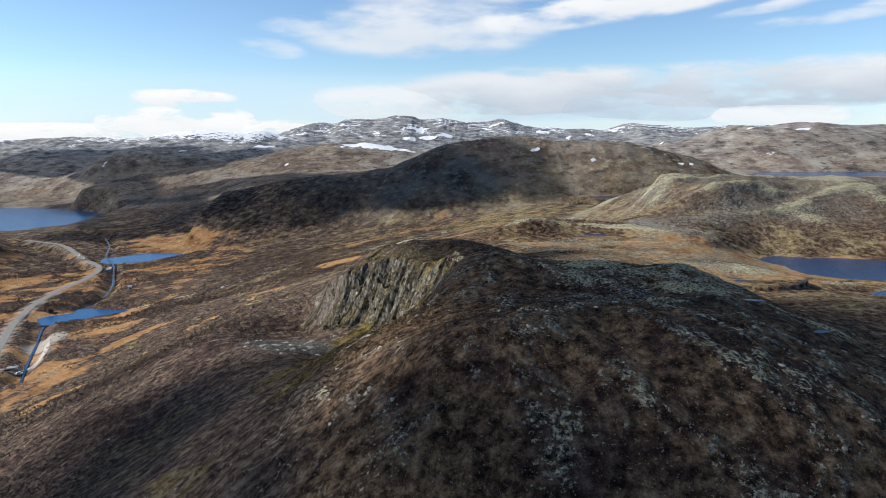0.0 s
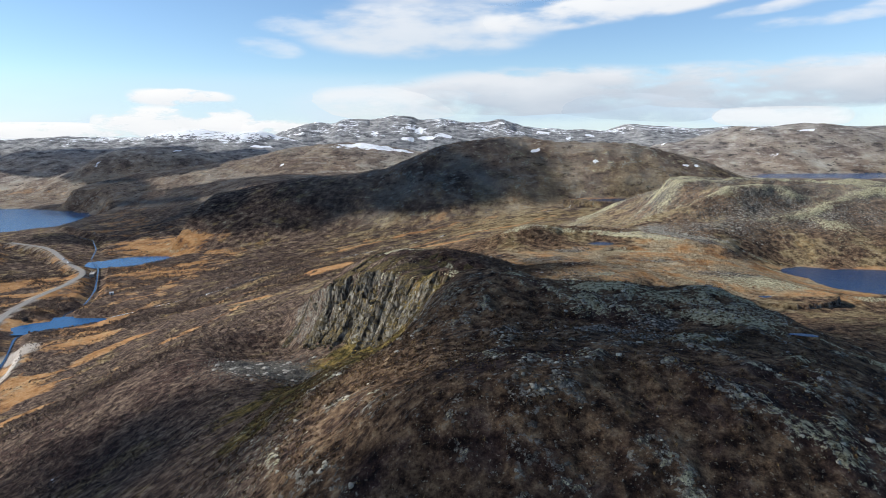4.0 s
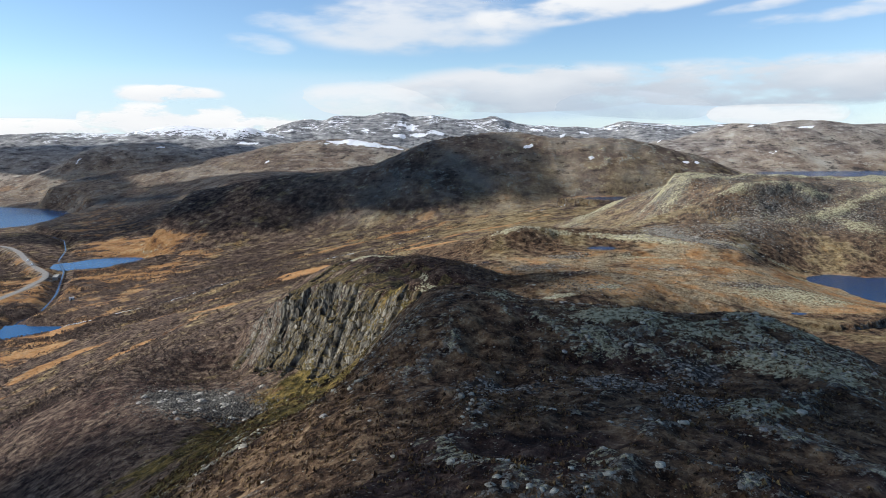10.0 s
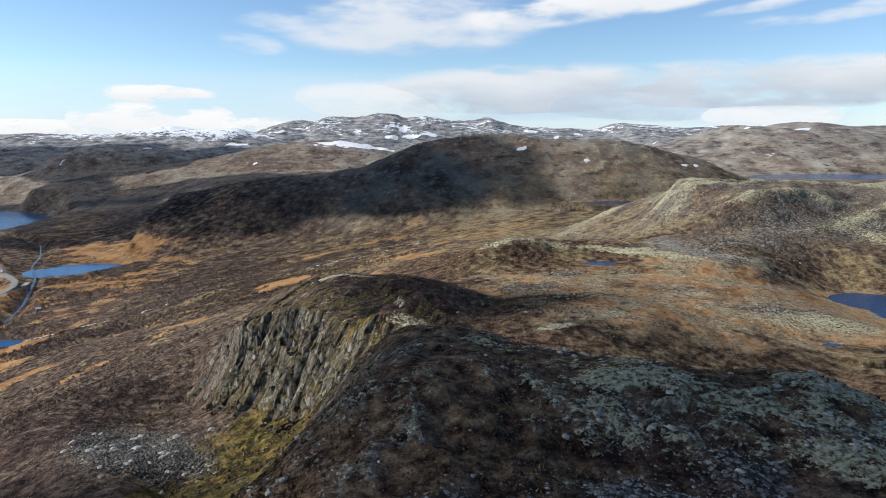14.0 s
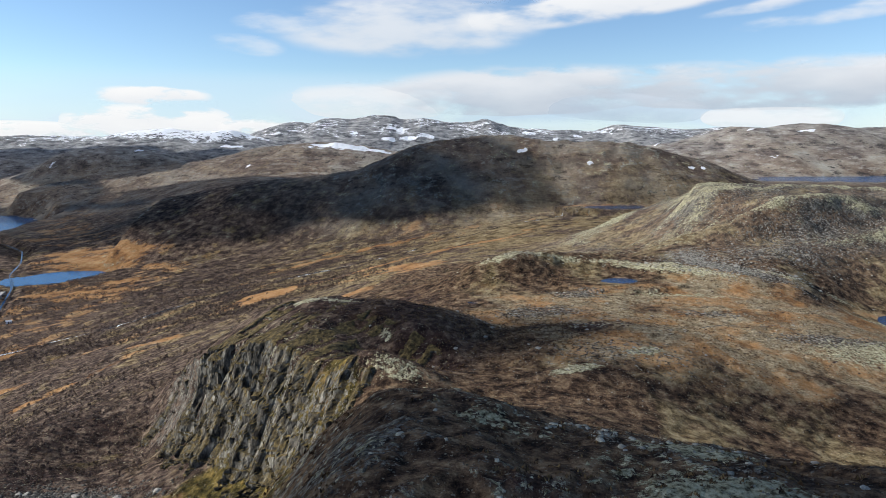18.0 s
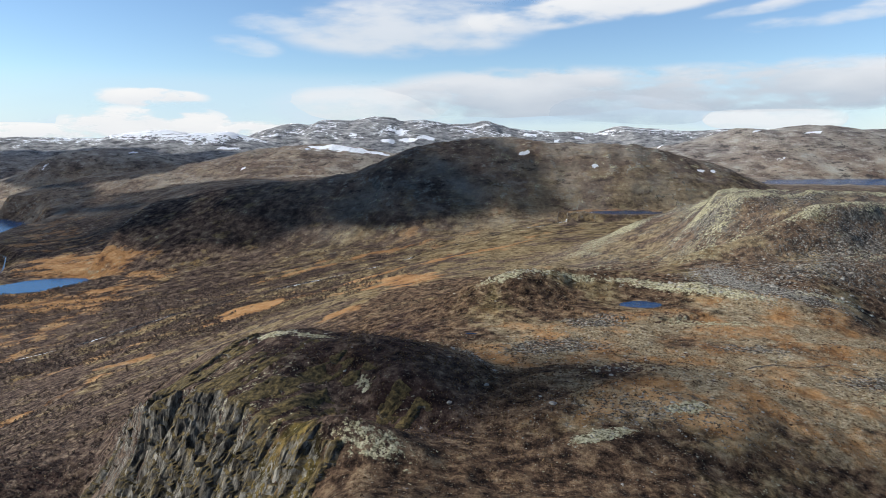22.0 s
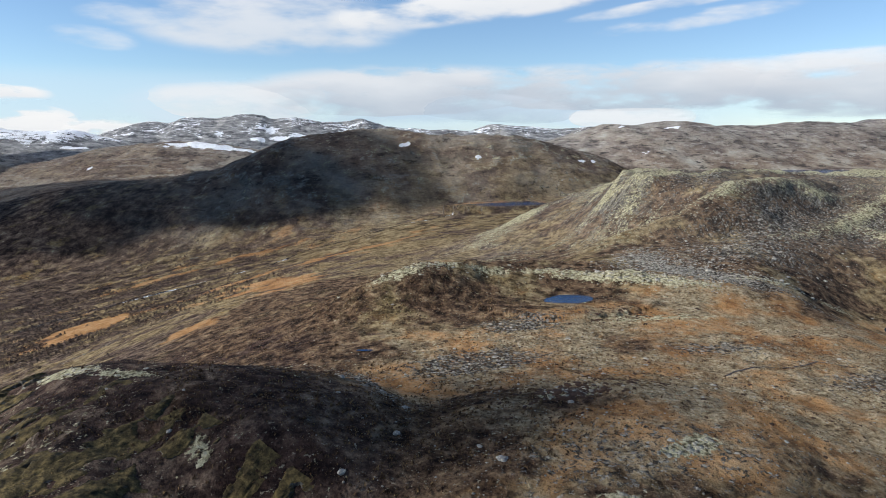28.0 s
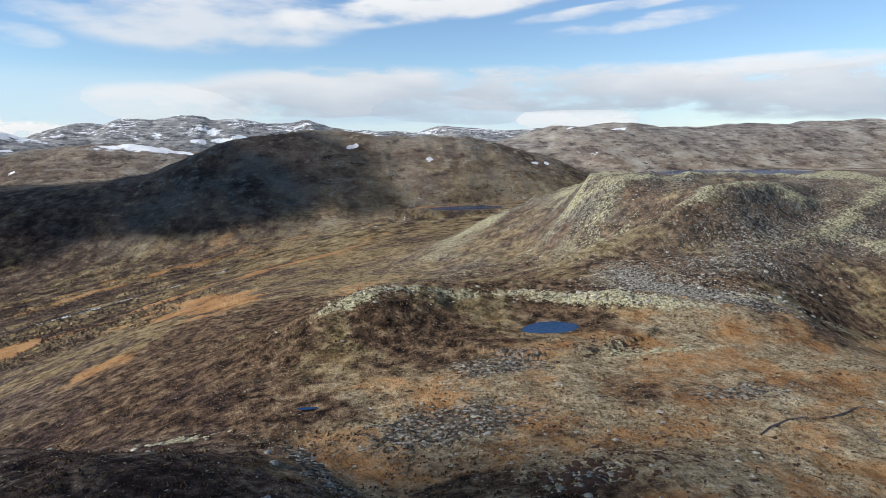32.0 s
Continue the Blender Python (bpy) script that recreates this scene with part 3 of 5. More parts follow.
    # bare grey rock on the eastern hill, painted haze that grows with distance
    out["barren_haze"] = np.clip(0.35 * east + ease(1800, 2700, y) + 0.35 * ease(1500, 1900, y) * ease(80, 140, z), 0, 1)
    out["tan"] = 0.08 + 0.56 * bump(x, y, 100, 350, 110, 66, 0, 4)
    out["far"] = ease(450, 900, y)
    r = ribs(x, y)
    er = ridged(0.5 * x + 0.3 * y, y - 0.3 * x, 30, 4, 27)
    front = 1 - ease(125, 165, y)
    out["rock"] = np.clip(hill * (2.4 * (r - 0.66)) + (0.32 + 0.10 * front) * hill + 0.42 * east + east * 2.6 * (er - 0.60) + mid * (0.16 + 1.6 * (ridged(x, y, 48, 5, 28) - 0.62)) + (0.55 - 0.2 * far) * ease(0.75, 1.5, steep) + 0.14 * f1 + 0.08 * f2, 0, 0.85)
    out["scree"] = np.clip(0.08 + 0.15 * plateau + 0.36 * east + 0.1 * mid + 0.5 * side * (streaks(x, y, 22, 47) - 0.1) + ovals(x + 3 * f2, y + 3 * f2, SCREES) + 0.16 * f2 + 0.1 * f1, 0, 0.95)
    crest = ovals(x + 2.5 * f2, y + 1.5 * f1, LICHENS)
    brow = bump(x, y, -24, 316, 42, 12, -48, 3) * (1 - ease(1, 5, s))
    out["lichen"] = 0.05 + np.maximum(crest, 0.22 * brow) + hill * (-0.02 + 0.10 * front + 2.0 * (r - 0.62) + 0.25 * f2) + east * (0.20 + 3.0 * (er - 0.62)) + 0.05 * plateau + 0.10 * mid + 0.12 * f2 + 0.12 * f1
    drifts = fbm(x * 0.8, y * 1.3, 130, 4, 52)
    cold = ease(110, 200, z + 50 * fbm(x, y, 200, 5, 51)) * ease(2080, 2350, y)
    west = ease(-420, -680, x) * (1 - ease(2750, 2950, y))
    out["snow"] = np.clip(cold * (0.34 + 0.46 * west) + 0.34 * drifts * cold - 0.2 * ease(0.3, 0.8, steep), 0, 0.9)
    for cx, cy, half in SNOW + OLD_SNOW:
        out["snow"] = np.maximum(out["snow"], 0.95 * bump(x + 0.35 * half * f2, y + 0.35 * half * f1, cx, cy, half, half * (0.42 if half > 80 else 0.7 if half < 12 else 0.5), 0, 4))
    d, t = along(x, y, ROAD)
    g = 1 - ease(3.2, 4.6, d)
    d, t = along(x, y, TRACK)
    g = np.maximum(g, 1 - ease(2, 3.4, d))
    g = np.maximum(g, 1 - ease(0.9, 1.1, np.hypot((x + 334) / 15, (y - 505) / 20)))
    out["gravel"] = g
    return out


# lasting snow: x, y and half-width of each patch
SNOW = [(134, 999, 8), (203, 997, 4), (215, 963, 5.5), (346, 967, 6), (361, 964, 4), (-206, 1761, 92), (-130, 1752, 45), (-410, 1632, 7), (-372, 1639, 9), (-350, 1660, 7), (-315, 1659, 5), (-664, 2344, 40), (-690, 2300, 26), (-827, 2008, 18), (-850, 1948, 5)]
OLD_SNOW = [(-819, 1945, 4), (-1047, 1953, 9), (843, 1709, 10), (898, 1800, 7), (795, 2196, 16), (664, 2032, 11), (-486, 2944, 25), (-325, 2934, 25), (-144, 2992, 51), (-172, 2846, 36), (-90, 2890, 43), (-6, 2916, 50), (441, 3071, 40), (663, 3080, 22), (550, 3001, 13), (844, 2139, 27), (883, 1915, 14), (1017, 1865, 32)]

gx = axis(-4600, -100, 160, 4600, 0.75, 1.019)
gy = axis(-900, 95, 420, 4900, 0.75, 1.0145)
GX, GY = np.meshgrid(gx, gy)
GZ = ground_height(GX, GY)
SLOPE = np.hypot(np.gradient(GZ, gx, axis=1), np.gradient(GZ, gy, axis=0))


def grid_mesh(name, px, py, pz):
    rows, cols = pz.shape
    me = bpy.data.meshes.new(name)
    me.vertices.add(rows * cols)
    me.vertices.foreach_set("co", np.stack([px, py, pz], -1).astype(np.float32).ravel())
    i = np.arange(rows * cols).reshape(rows, cols)
    quads = np.stack([i[:-1, :-1], i[:-1, 1:], i[1:, 1:], i[1:, :-1]], -1).reshape(-1, 4)
    me.loops.add(quads.size)
    me.loops.foreach_set("vertex_index", quads.astype(np.int32).ravel())
    me.polygons.add(len(quads))
    me.polygons.foreach_set("loop_start", np.arange(0, quads.size, 4, dtype=np.int32))
    me.polygons.foreach_set("use_smooth", np.ones(len(quads), bool))
    me.update(calc_edges=True)
    return me


ground_mesh = grid_mesh("ground", GX, GY, GZ)
for key, values in ground_cover(GX, GY, GZ, SLOPE).items():
    ground_mesh.attributes.new(key, "FLOAT", "POINT").data.foreach_set("value", np.broadcast_to(values, GZ.shape).astype(np.float32).ravel())
ground_mesh.materials.append(ground_material())
ground = tagged(new("ground", ground_mesh), "rolling autumn moorland of brown heath, bog and bare rock", "ground", kind="structure")


# ---- water ----
# the blue bases stand in for much of the sky's reflection
WATER = water_material("blue water", (0.020, 0.075, 0.175))
DARK_WATER = water_material("dark moor water", (0.011, 0.036, 0.092))


def water_sheet(index, x0, x1, y0, y1, step, label, mat=None):
    """A level sheet that ends just inside the banks of that lake."""
    px, py = np.meshgrid(np.arange(x0, x1 + step, step), np.arange(y0, y1 + step, step))
    d, level = lakes(px, py)[index]
    me = bpy.data.meshes.new("water")
    i = np.arange(px.size).reshape(px.shape)
    wet = d < 2.5
    keep = wet[:-1, :-1] | wet[:-1, 1:] | wet[1:, 1:] | wet[1:, :-1]
    quads = np.stack([i[:-1, :-1], i[:-1, 1:], i[1:, 1:], i[1:, :-1]], -1)[keep]
    used, inverse = np.unique(quads, return_inverse=True)
    pts = np.stack([px.ravel()[used], py.ravel()[used], np.full(used.size, level)], -1)
    me.from_pydata(pts.tolist(), [], inverse.reshape(-1, 4).tolist())
    me.materials.append(mat or WATER)
    return tagged(new("water", me), label, "lake", kind="structure")


water_sheet(0, -1640, -740, 1160, 1680, 12, "wide blue mountain lake lying in the valley")
water_sheet(1, -520, -350, 830, 985, 4, "small blue pond among orange bog in the valley")
water_sheet(2, 170, 350, 265, 400, 3, "dark blue lake on the high moor", DARK_WATER)
water_sheet(3, 70, 112, 374, 406, 1, "small dark tarn below a rocky knoll", DARK_WATER)
water_sheet(4, 170, 290, 840, 900, 4, "narrow dark lake below the middle mountain", DARK_WATER)
water_sheet(5, 620, 1340, 1300, 1620, 10, "distant deep blue lake on the plain")
water_sheet(6, 124, 154, 290, 310, 1, "tiny peaty pool on the moor", DARK_WATER)
water_sheet(7, -410, -290, 540, 650, 3, "blue river pool beside the valley road")


def ribbon(name, points, half, lift, mat, label, category, wobble=0.0, level=None):
    """A flat band laid along a line on the ground."""
    pts = []
    for (ax, ay), (bx, by) in zip(points, points[1:]):
        n = max(2, int(math.hypot(bx - ax, by - ay) / 6))
        pts += [(ax + (bx - ax) * k / n, ay + (by - ay) * k / n) for k in range(n)]
    pts.append(points[-1])
    p = np.array(pts)
    for _ in range(3):
        p[1:-1] = 0.25 * p[:-2] + 0.5 * p[1:-1] + 0.25 * p[2:]
    t = np.gradient(p, axis=0)
    t /= np.linalg.norm(t, axis=1)[:, None]
    side = np.stack([-t[:, 1], t[:, 0]], -1)
    width = half * (1 + wobble * field(p[:, 0], p[:, 1], 25, 77))
    rows = [p + side * (width * k)[:, None] for k in (-1, -0.5, 0, 0.5, 1)]
    verts, faces = [], []
    for r in rows:
        z = ground_height(r[:, 0], r[:, 1]) + lift if level is None else np.interp(np.linspace(0, 1, len(r)), *level)
        verts += np.stack([r[:, 0], r[:, 1], z], -1).tolist()
    m = len(p)
    for a in range(4):
        faces += [(a * m + k, a * m + k + 1, (a + 1) * m + k + 1, (a + 1) * m + k) for k in range(m - 1)]
    me = bpy.data.meshes.new(name)
    me.from_pydata(verts, [], faces)
    me.materials.append(mat)
    return tagged(new(name, me), label, category, kind="structure")


def plain(name, a, b, scale, rough=0.9):
    m, n, l, p = material(name, rough)
    l.new(ramp_of(n, l, noise_at(n, l, scale, 5), [(0.3, a), (0.7, b)]), p.inputs["Base Color"])
    return m


ASPHALT = plain("worn asphalt", (0.14, 0.13, 0.12), (0.24, 0.225, 0.20), 0.7)
GRAVEL = plain("gravel", (0.24, 0.21, 0.18), (0.42, 0.38, 0.33), 0.9)
ribbon("road", ROAD, 3.4, 0.25, ASPHALT, "winding grey country road along the valley floor", "road")
ribbon("road", TRACK, 2.4, 0.25, GRAVEL, "pale gravel side road to a lay-by", "road")
ribbon("water", RIVER, 0.75, 0.0, DARK_WATER, "slow blue river winding past the road", "river", 0.7, ((0, 0.75, 1), (16.6, 11.8, 0.0)))


# ---- clouds: those in the sky, and those whose shade lies on the land ----
def cloud_material(name, bright, dim, threshold, softness, scale, thin=0.95, low=0.35, high=0.75):
    m = bpy.data.materials.new(name)
    m.use_nodes = True
    n, l = m.node_tree.nodes, m.node_tree.links
    n.clear()
    uv = n.new("ShaderNodeUVMap")
    sep = n.new("ShaderNodeSeparateXYZ")
    l.new(uv.outputs["UV"], sep.inputs[0])
    co = n.new("ShaderNodeTexCoord").outputs["Object"]
    stretch = n.new("ShaderNodeMapping")
    stretch.inputs["Scale"].default_value = (1, 1, 3.6)
    l.new(co, stretch.inputs["Vector"])
    f1 = noise_at(n, l, scale, 6, 0.52, stretch.outputs["Vector"])
    f2 = noise_at(n, l, scale * 0.45, 4, 0.5, stretch.outputs["Vector"])
    u = sums(n, l, "POWER", sums(n, l, "ABSOLUTE", sums(n, l, "MULTIPLY_ADD", sep.outputs[0], 2.0, -1.0)), 2.4)
    v = sums(n, l, "POWER", sums(n, l, "ABSOLUTE", sums(n, l, "MULTIPLY_ADD", sep.outputs[1], 2.0, -1.0)), 2.0)
    body = sums(n, l, "SUBTRACT", 1.0, sums(n, l, "ADD", u, v))
    val = sums(n, l, "ADD", sums(n, l, "MULTIPLY", body, 0.5), sums(n, l, "MULTIPLY_ADD", f1, 1.9, -0.95))
    val = sums(n, l, "ADD", val, sums(n, l, "MULTIPLY_ADD", f2, 2.0, -1.0))
    r = n.new("ShaderNodeMapRange")
    r.interpolation_type = "SMOOTHSTEP"
    r.inputs["From Min"].default_value, r.inputs["From Max"].default_value = threshold - softness, threshold + softness
    r.inputs["To Max"].default_value = thin
    l.new(val, r.inputs["Value"])
    edge = n.new("ShaderNodeMapRange")
    edge.interpolation_type = "SMOOTHSTEP"
    edge.inputs["From Min"].default_value, edge.inputs["From Max"].default_value = 0.0, 0.6
    l.new(body, edge.inputs["Value"])
    alpha = sums(n, l, "MULTIPLY", r.outputs["Result"], edge.outputs["Result"])
    shade = sums(n, l, "ADD", sums(n, l, "MULTIPLY", sep.outputs[1], 0.55), sums(n, l, "MULTIPLY", f2, 0.6))
    e = n.new("ShaderNodeEmission")
    l.new(ramp_of(n, l, shade, [(low, dim), (high, bright)]), e.inputs["Color"])
    t = n.new("ShaderNodeBsdfTransparent")
    mix = n.new("ShaderNodeMixShader")
    out = n.new("ShaderNodeOutputMaterial")
    l.new(alpha, mix.inputs[0])
    l.new(t.outputs[0], mix.inputs[1])
    l.new(e.outputs[0], mix.inputs[2])
    l.new(mix.outputs[0], out.inputs["Surface"])
    return m


SMALL_CLOUD = cloud_material("small white cloud", (0.604, 0.604, 0.604), (0.507, 0.525, 0.550), 0.10, 0.22, 0.0050, 0.97)
WHITE_CLOUD = cloud_material("white cloud", (0.581, 0.589, 0.600), (0.483, 0.506, 0.540), 0.22, 0.40, 0.0030)
THIN_CLOUD = cloud_material("thin high cloud", (0.544, 0.556, 0.574), (0.459, 0.489, 0.525), 0.16, 0.50, 0.0026, 0.82)
HAZE = cloud_material("horizon haze", (0.375, 0.492, 0.597), (0.355, 0.481, 0.591), 0.1, 1.1, 0.0006, 0.74)
FAINT_CLOUD = cloud_material("faint veil of cloud", (0.528, 0.551, 0.581), (0.483, 0.521, 0.559), 0.24, 0.55, 0.0040, 0.55)
STREAK_CLOUD = cloud_material("streak of high cloud", (0.574, 0.581, 0.593), (0.513, 0.532, 0.559), 0.26, 0.50, 0.0026, 0.80)
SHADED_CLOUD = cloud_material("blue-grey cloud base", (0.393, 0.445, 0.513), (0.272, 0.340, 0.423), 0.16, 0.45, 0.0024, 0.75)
GREY_CLOUD = cloud_material("grey cloud bank", (0.498, 0.513, 0.540), (0.302, 0.351, 0.415), 0.10, 0.36, 0.0030, 0.92, 0.40, 0.78)


def sky_cloud(turn, rise, wide, tall, tilt, mat, label, far=4550):
    """A cloud far off: turn and rise of its middle, its width and height and its slant, all in degrees."""
    nu, nv = 24, 8
    verts, faces, uvs = [], [], []
    for j in range(nv + 1):
        for i in range(nu + 1):
            a, b = i / nu - 0.5, j / nv - 0.5
            az, el = radians(turn + a * wide), radians(rise + b * tall + a * tilt)
            swell = 1 - 0.03 * (1 - 4 * a * a) * (1 - 4 * b * b)
            verts.append((12 + far * swell * math.sin(az) * math.cos(el), 130 + far * swell * math.cos(az) * math.cos(el), 180 + far * swell * math.sin(el)))
    for j in range(nv):
        for i in range(nu):
            k = j * (nu + 1) + i
            faces.append((k, k + 1, k + nu + 2, k + nu + 1))
    me = bpy.data.meshes.new("cloud")
    me.from_pydata(verts, [], faces)
    layer = me.uv_layers.new(name="UVMap")
    for loop in me.loops:
        j, i = divmod(loop.vertex_index, nu + 1)
        layer.data[loop.index].uv = (i / nu, j / nv)
    me.materials.append(mat)
    return tagged(new("cloud", me), label, "cloud", "clouds in the sky", "structure")


sky_cloud(-2.2, 8.9, 25, 5.6, 0.4, THIN_CLOUD, "broad pale grey cloud high over the mountains")
sky_cloud(-15.6, 7.1, 7.0, 1.9, -0.5, FAINT_CLOUD, "small wisp of pale cloud", 4480)
sky_cloud(-12.5, 9.0, 9, 2.2, 0.3, FAINT_CLOUD, "faint veil beside the broad cloud", 4470)
sky_cloud(14.0, 10.3, 30, 2.9, 2.9, WHITE_CLOUD, "long bright streak of white cloud", 4500)
sky_cloud(4, 12.2, 34, 3.0, 0.6, THIN_CLOUD, "pale cloud high above the streak", 4520)
sky_cloud(31.4, 8.7, 17, 1.7, 1.6, STREAK_CLOUD, "thin slanting streak of high white cloud")
sky_cloud(29.6, 10.0, 17, 1.2, 1.9, STREAK_CLOUD, "thin upper streak of high white cloud", 4490)
sky_cloud(-22.8, 2.95, 9.4, 1.8, 0, SMALL_CLOUD, "small white lens-shaped cloud")
sky_cloud(-23.0, 0.75, 16.0, 3.6, 0, SMALL_CLOUD, "low white heaped cloud behind snowy peaks", 4600)
sky_cloud(-33, 0.1, 16, 2.0, 0, SMALL_CLOUD, "low white cloud bank at the western skyline", 4610)
sky_cloud(-15.5, 0.4, 8, 2.0, 0, SMALL_CLOUD, "small white cloud between the snowy ranges", 4590)
sky_cloud(-5, 2.2, 22, 4.6, 0, THIN_CLOUD, "pale cloud over the snowy summit", 4640)
sky_cloud(7.5, 3.3, 30, 5.4, 0.8, GREY_CLOUD, "wide grey cloud bank along the skyline", 4620)
sky_cloud(15.2, 2.3, 19, 3.2, -1.2, SHADED_CLOUD, "blue-grey underside of the cloud bank", 4600)
sky_cloud(26.5, 3.6, 34, 5.0, 0.2, GREY_CLOUD, "grey cloud bank over the eastern hills", 4630)
sky_cloud(27.0, 1.3, 13, 2.2, 0, STREAK_CLOUD, "bright low cloud under the eastern bank", 4610)
sky_cloud(47, 3.4, 36, 5.4, 0.2, GREY_CLOUD, "grey and white cloud bank far to the east", 4625)
sky_cloud(42, 5.2, 22, 2.0, 0.5, STREAK_CLOUD, "white tops along the eastern cloud bank", 4640)
sky_cloud(0, 1.0, 150, 9.0, 0, HAZE, "pale haze low along the horizon", 4680)

VAPOUR = bpy.data.materials.new("cloud overhead")
VAPOUR.use_nodes = True
VAPOUR.node_tree.nodes["Principled BSDF"].inputs["Base Color"].default_value = (0.9, 0.9, 0.92, 1)
VAPOUR.node_tree.nodes["Principled BSDF"].inputs["Roughness"].default_value = 1.0
VAPOUR.node_tree.nodes["Principled BSDF"].inputs["Alpha"].default_value = 0.48  # a thin cloud lets some sun through


def drifting_cloud(ovals, ground_z, mat, label, high=1150):
    """A flat-bottomed cloud out over the sunny side, over whose ground shade the ovals lie."""
    bm = bmesh.new()
    reach = (high - ground_z) / SUN_TO.z
    for k, (cx, cy, rx, ry, turn) in enumerate(ovals):
        got = bmesh.ops.create_icosphere(bm, subdivisions=5, radius=1.0)
        c, s = math.cos(radians(turn)), math.sin(radians(turn))
        for v in got["verts"]:
            w = 1 + 0.22 * noise.noise(v.co * 2.1 + Vector((k * 9.1, 0, cx))) + 0.12 * noise.noise(v.co * 5.5 + Vector((0, cy, k)))
            x, y, z = v.co.x * rx * w, v.co.y * ry * w, v.co.z * w * (26 if v.co.z > 0 else 6)
            v.co = (cx + c * x - s * y + SUN_TO.x * reach, cy + s * x + c * y + SUN_TO.y * reach, high + z)
    me = bpy.data.meshes.new("cloud")
    bm.to_mesh(me)
    bm.free()
    me.polygons.foreach_set("use_smooth", np.ones(len(me.polygons), bool))
    me.materials.append(mat)
    return tagged(new("cloud", me), label, "cloud", "drifting clouds", "structure")


SHEER = VAPOUR.copy()
SHEER.name = "sheer cloud overhead"
SHEER.node_tree.nodes["Principled BSDF"].inputs["Alpha"].default_value = 0.28
HALF_SHADE = VAPOUR.copy()
HALF_SHADE.name = "denser cloud overhead"
HALF_SHADE.node_tree.nodes["Principled BSDF"].inputs["Alpha"].default_value = 0.50
drifting_cloud([(58, 85, 78, 80, 0), (-50, 66, 90, 60, 0), (-172, 160, 104, 108, 0), (-260, 190, 90, 80, 0), (-13, 226, 15, 44, -24), (12, 319, 24, 16, 0)], 140, VAPOUR, "white cloud drifting over the near hill")
drifting_cloud([(70, 165, 70, 40, 0), (102, 190, 58, 44, 0), (36, 192, 38, 42, 0), (92, 222, 56, 34, 0), (40, 288, 34, 12, -8), (-2, 200, 18, 40, -12), (-18, 326, 30, 26, -30)], 145, SHEER, "thin white cloud drifting over the near crest")
drifting_cloud([(80, 1005, 115, 95, 0), (-50, 1015, 130, 95, 0), (-170, 1060, 150, 100, 0), (-40, 965, 130, 55, 0)], 120, HALF_SHADE, "white cloud drifting over the middle mountain")
drifting_cloud([(-300, 1080, 190, 125, -16), (-460, 1160, 170, 120, -20)], 80, HALF_SHADE, "long white cloud drifting over the far valley side")
drifting_cloud([(-640, 1330, 190, 140, -30), (-860, 1600, 220, 130, -20), (-620, 1120, 120, 70, 0)], 25, HALF_SHADE, "white cloud drifting beyond the valley lake")
drifting_cloud([(-500, 1450, 260, 110, -10), (-760, 1740, 220, 90, 0)], 85, HALF_SHADE, "white cloud drifting before the brown ridge")
drifting_cloud([(-920, 1960, 330, 115, 0), (-1200, 2200, 420, 130, 0), (-640, 2190, 200, 110, 0)], 105, HALF_SHADE, "white cloud drifting before the western snowfields")

# ---- rocks ----
def rock_shape(seed, level=1):
    bm = bmesh.new()
    bmesh.ops.create_icosphere(bm, subdivisions=level, radius=1.0)
    for v in bm.verts:
        w = 1 + 0.35 * noise.noise(v.co * 1.3 + Vector((seed * 7.7, seed, 0))) + 0.15 * noise.noise(v.co * 3.1 + Vector((0, seed, seed * 3.3)))
        v.co = (v.co.x * w, v.co.y * w * 0.8, max(v.co.z * w * 0.62, -0.35))
    pts = np.array([v.co[:] for v in bm.verts])
    faces = np.array([[v.index for v in f.verts] for f in bm.faces])
    bm.free()
    return pts, faces


def stone_material(name, a, b, moss):
    m, n, l, p = material(name, 0.92)
    co = n.new("ShaderNodeTexCoord").outputs["Object"]
    col = ramp_of(n, l, noise_at(n, l, 1.4, 6, 0.65, co), [(0.3, a), (0.7, b)])
    spots = n.new("ShaderNodeMapRange")
    spots.inputs["From Min"].default_value, spots.inputs["From Max"].default_value = 0.55, 0.64
    l.new(noise_at(n, l, 2.6, 5, 0.7, co), spots.inputs["Value"])
    col = mixed(n, l, spots.outputs["Result"], col, moss)
    isl = n.new("ShaderNodeNewGeometry").outputs["Random Per Island"]
    hs = n.new("ShaderNodeHueSaturation")
    l.new(sums(n, l, "MULTIPLY_ADD", isl, 0.7, 0.65), hs.inputs["Value"])
    l.new(col, hs.inputs["Color"])
    l.new(hs.outputs["Color"], p.inputs["Base Color"])
    bumped(n, l, p, noise_at(n, l, 5.0, 5, 0.6, co), 0.6, 0.1)
    return m


STONE = stone_material("grey lichened stone", (0.12, 0.115, 0.105), (0.29, 0.275, 0.24), (0.36, 0.34, 0.24))
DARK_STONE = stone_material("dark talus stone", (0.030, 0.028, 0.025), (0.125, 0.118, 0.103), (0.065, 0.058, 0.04))


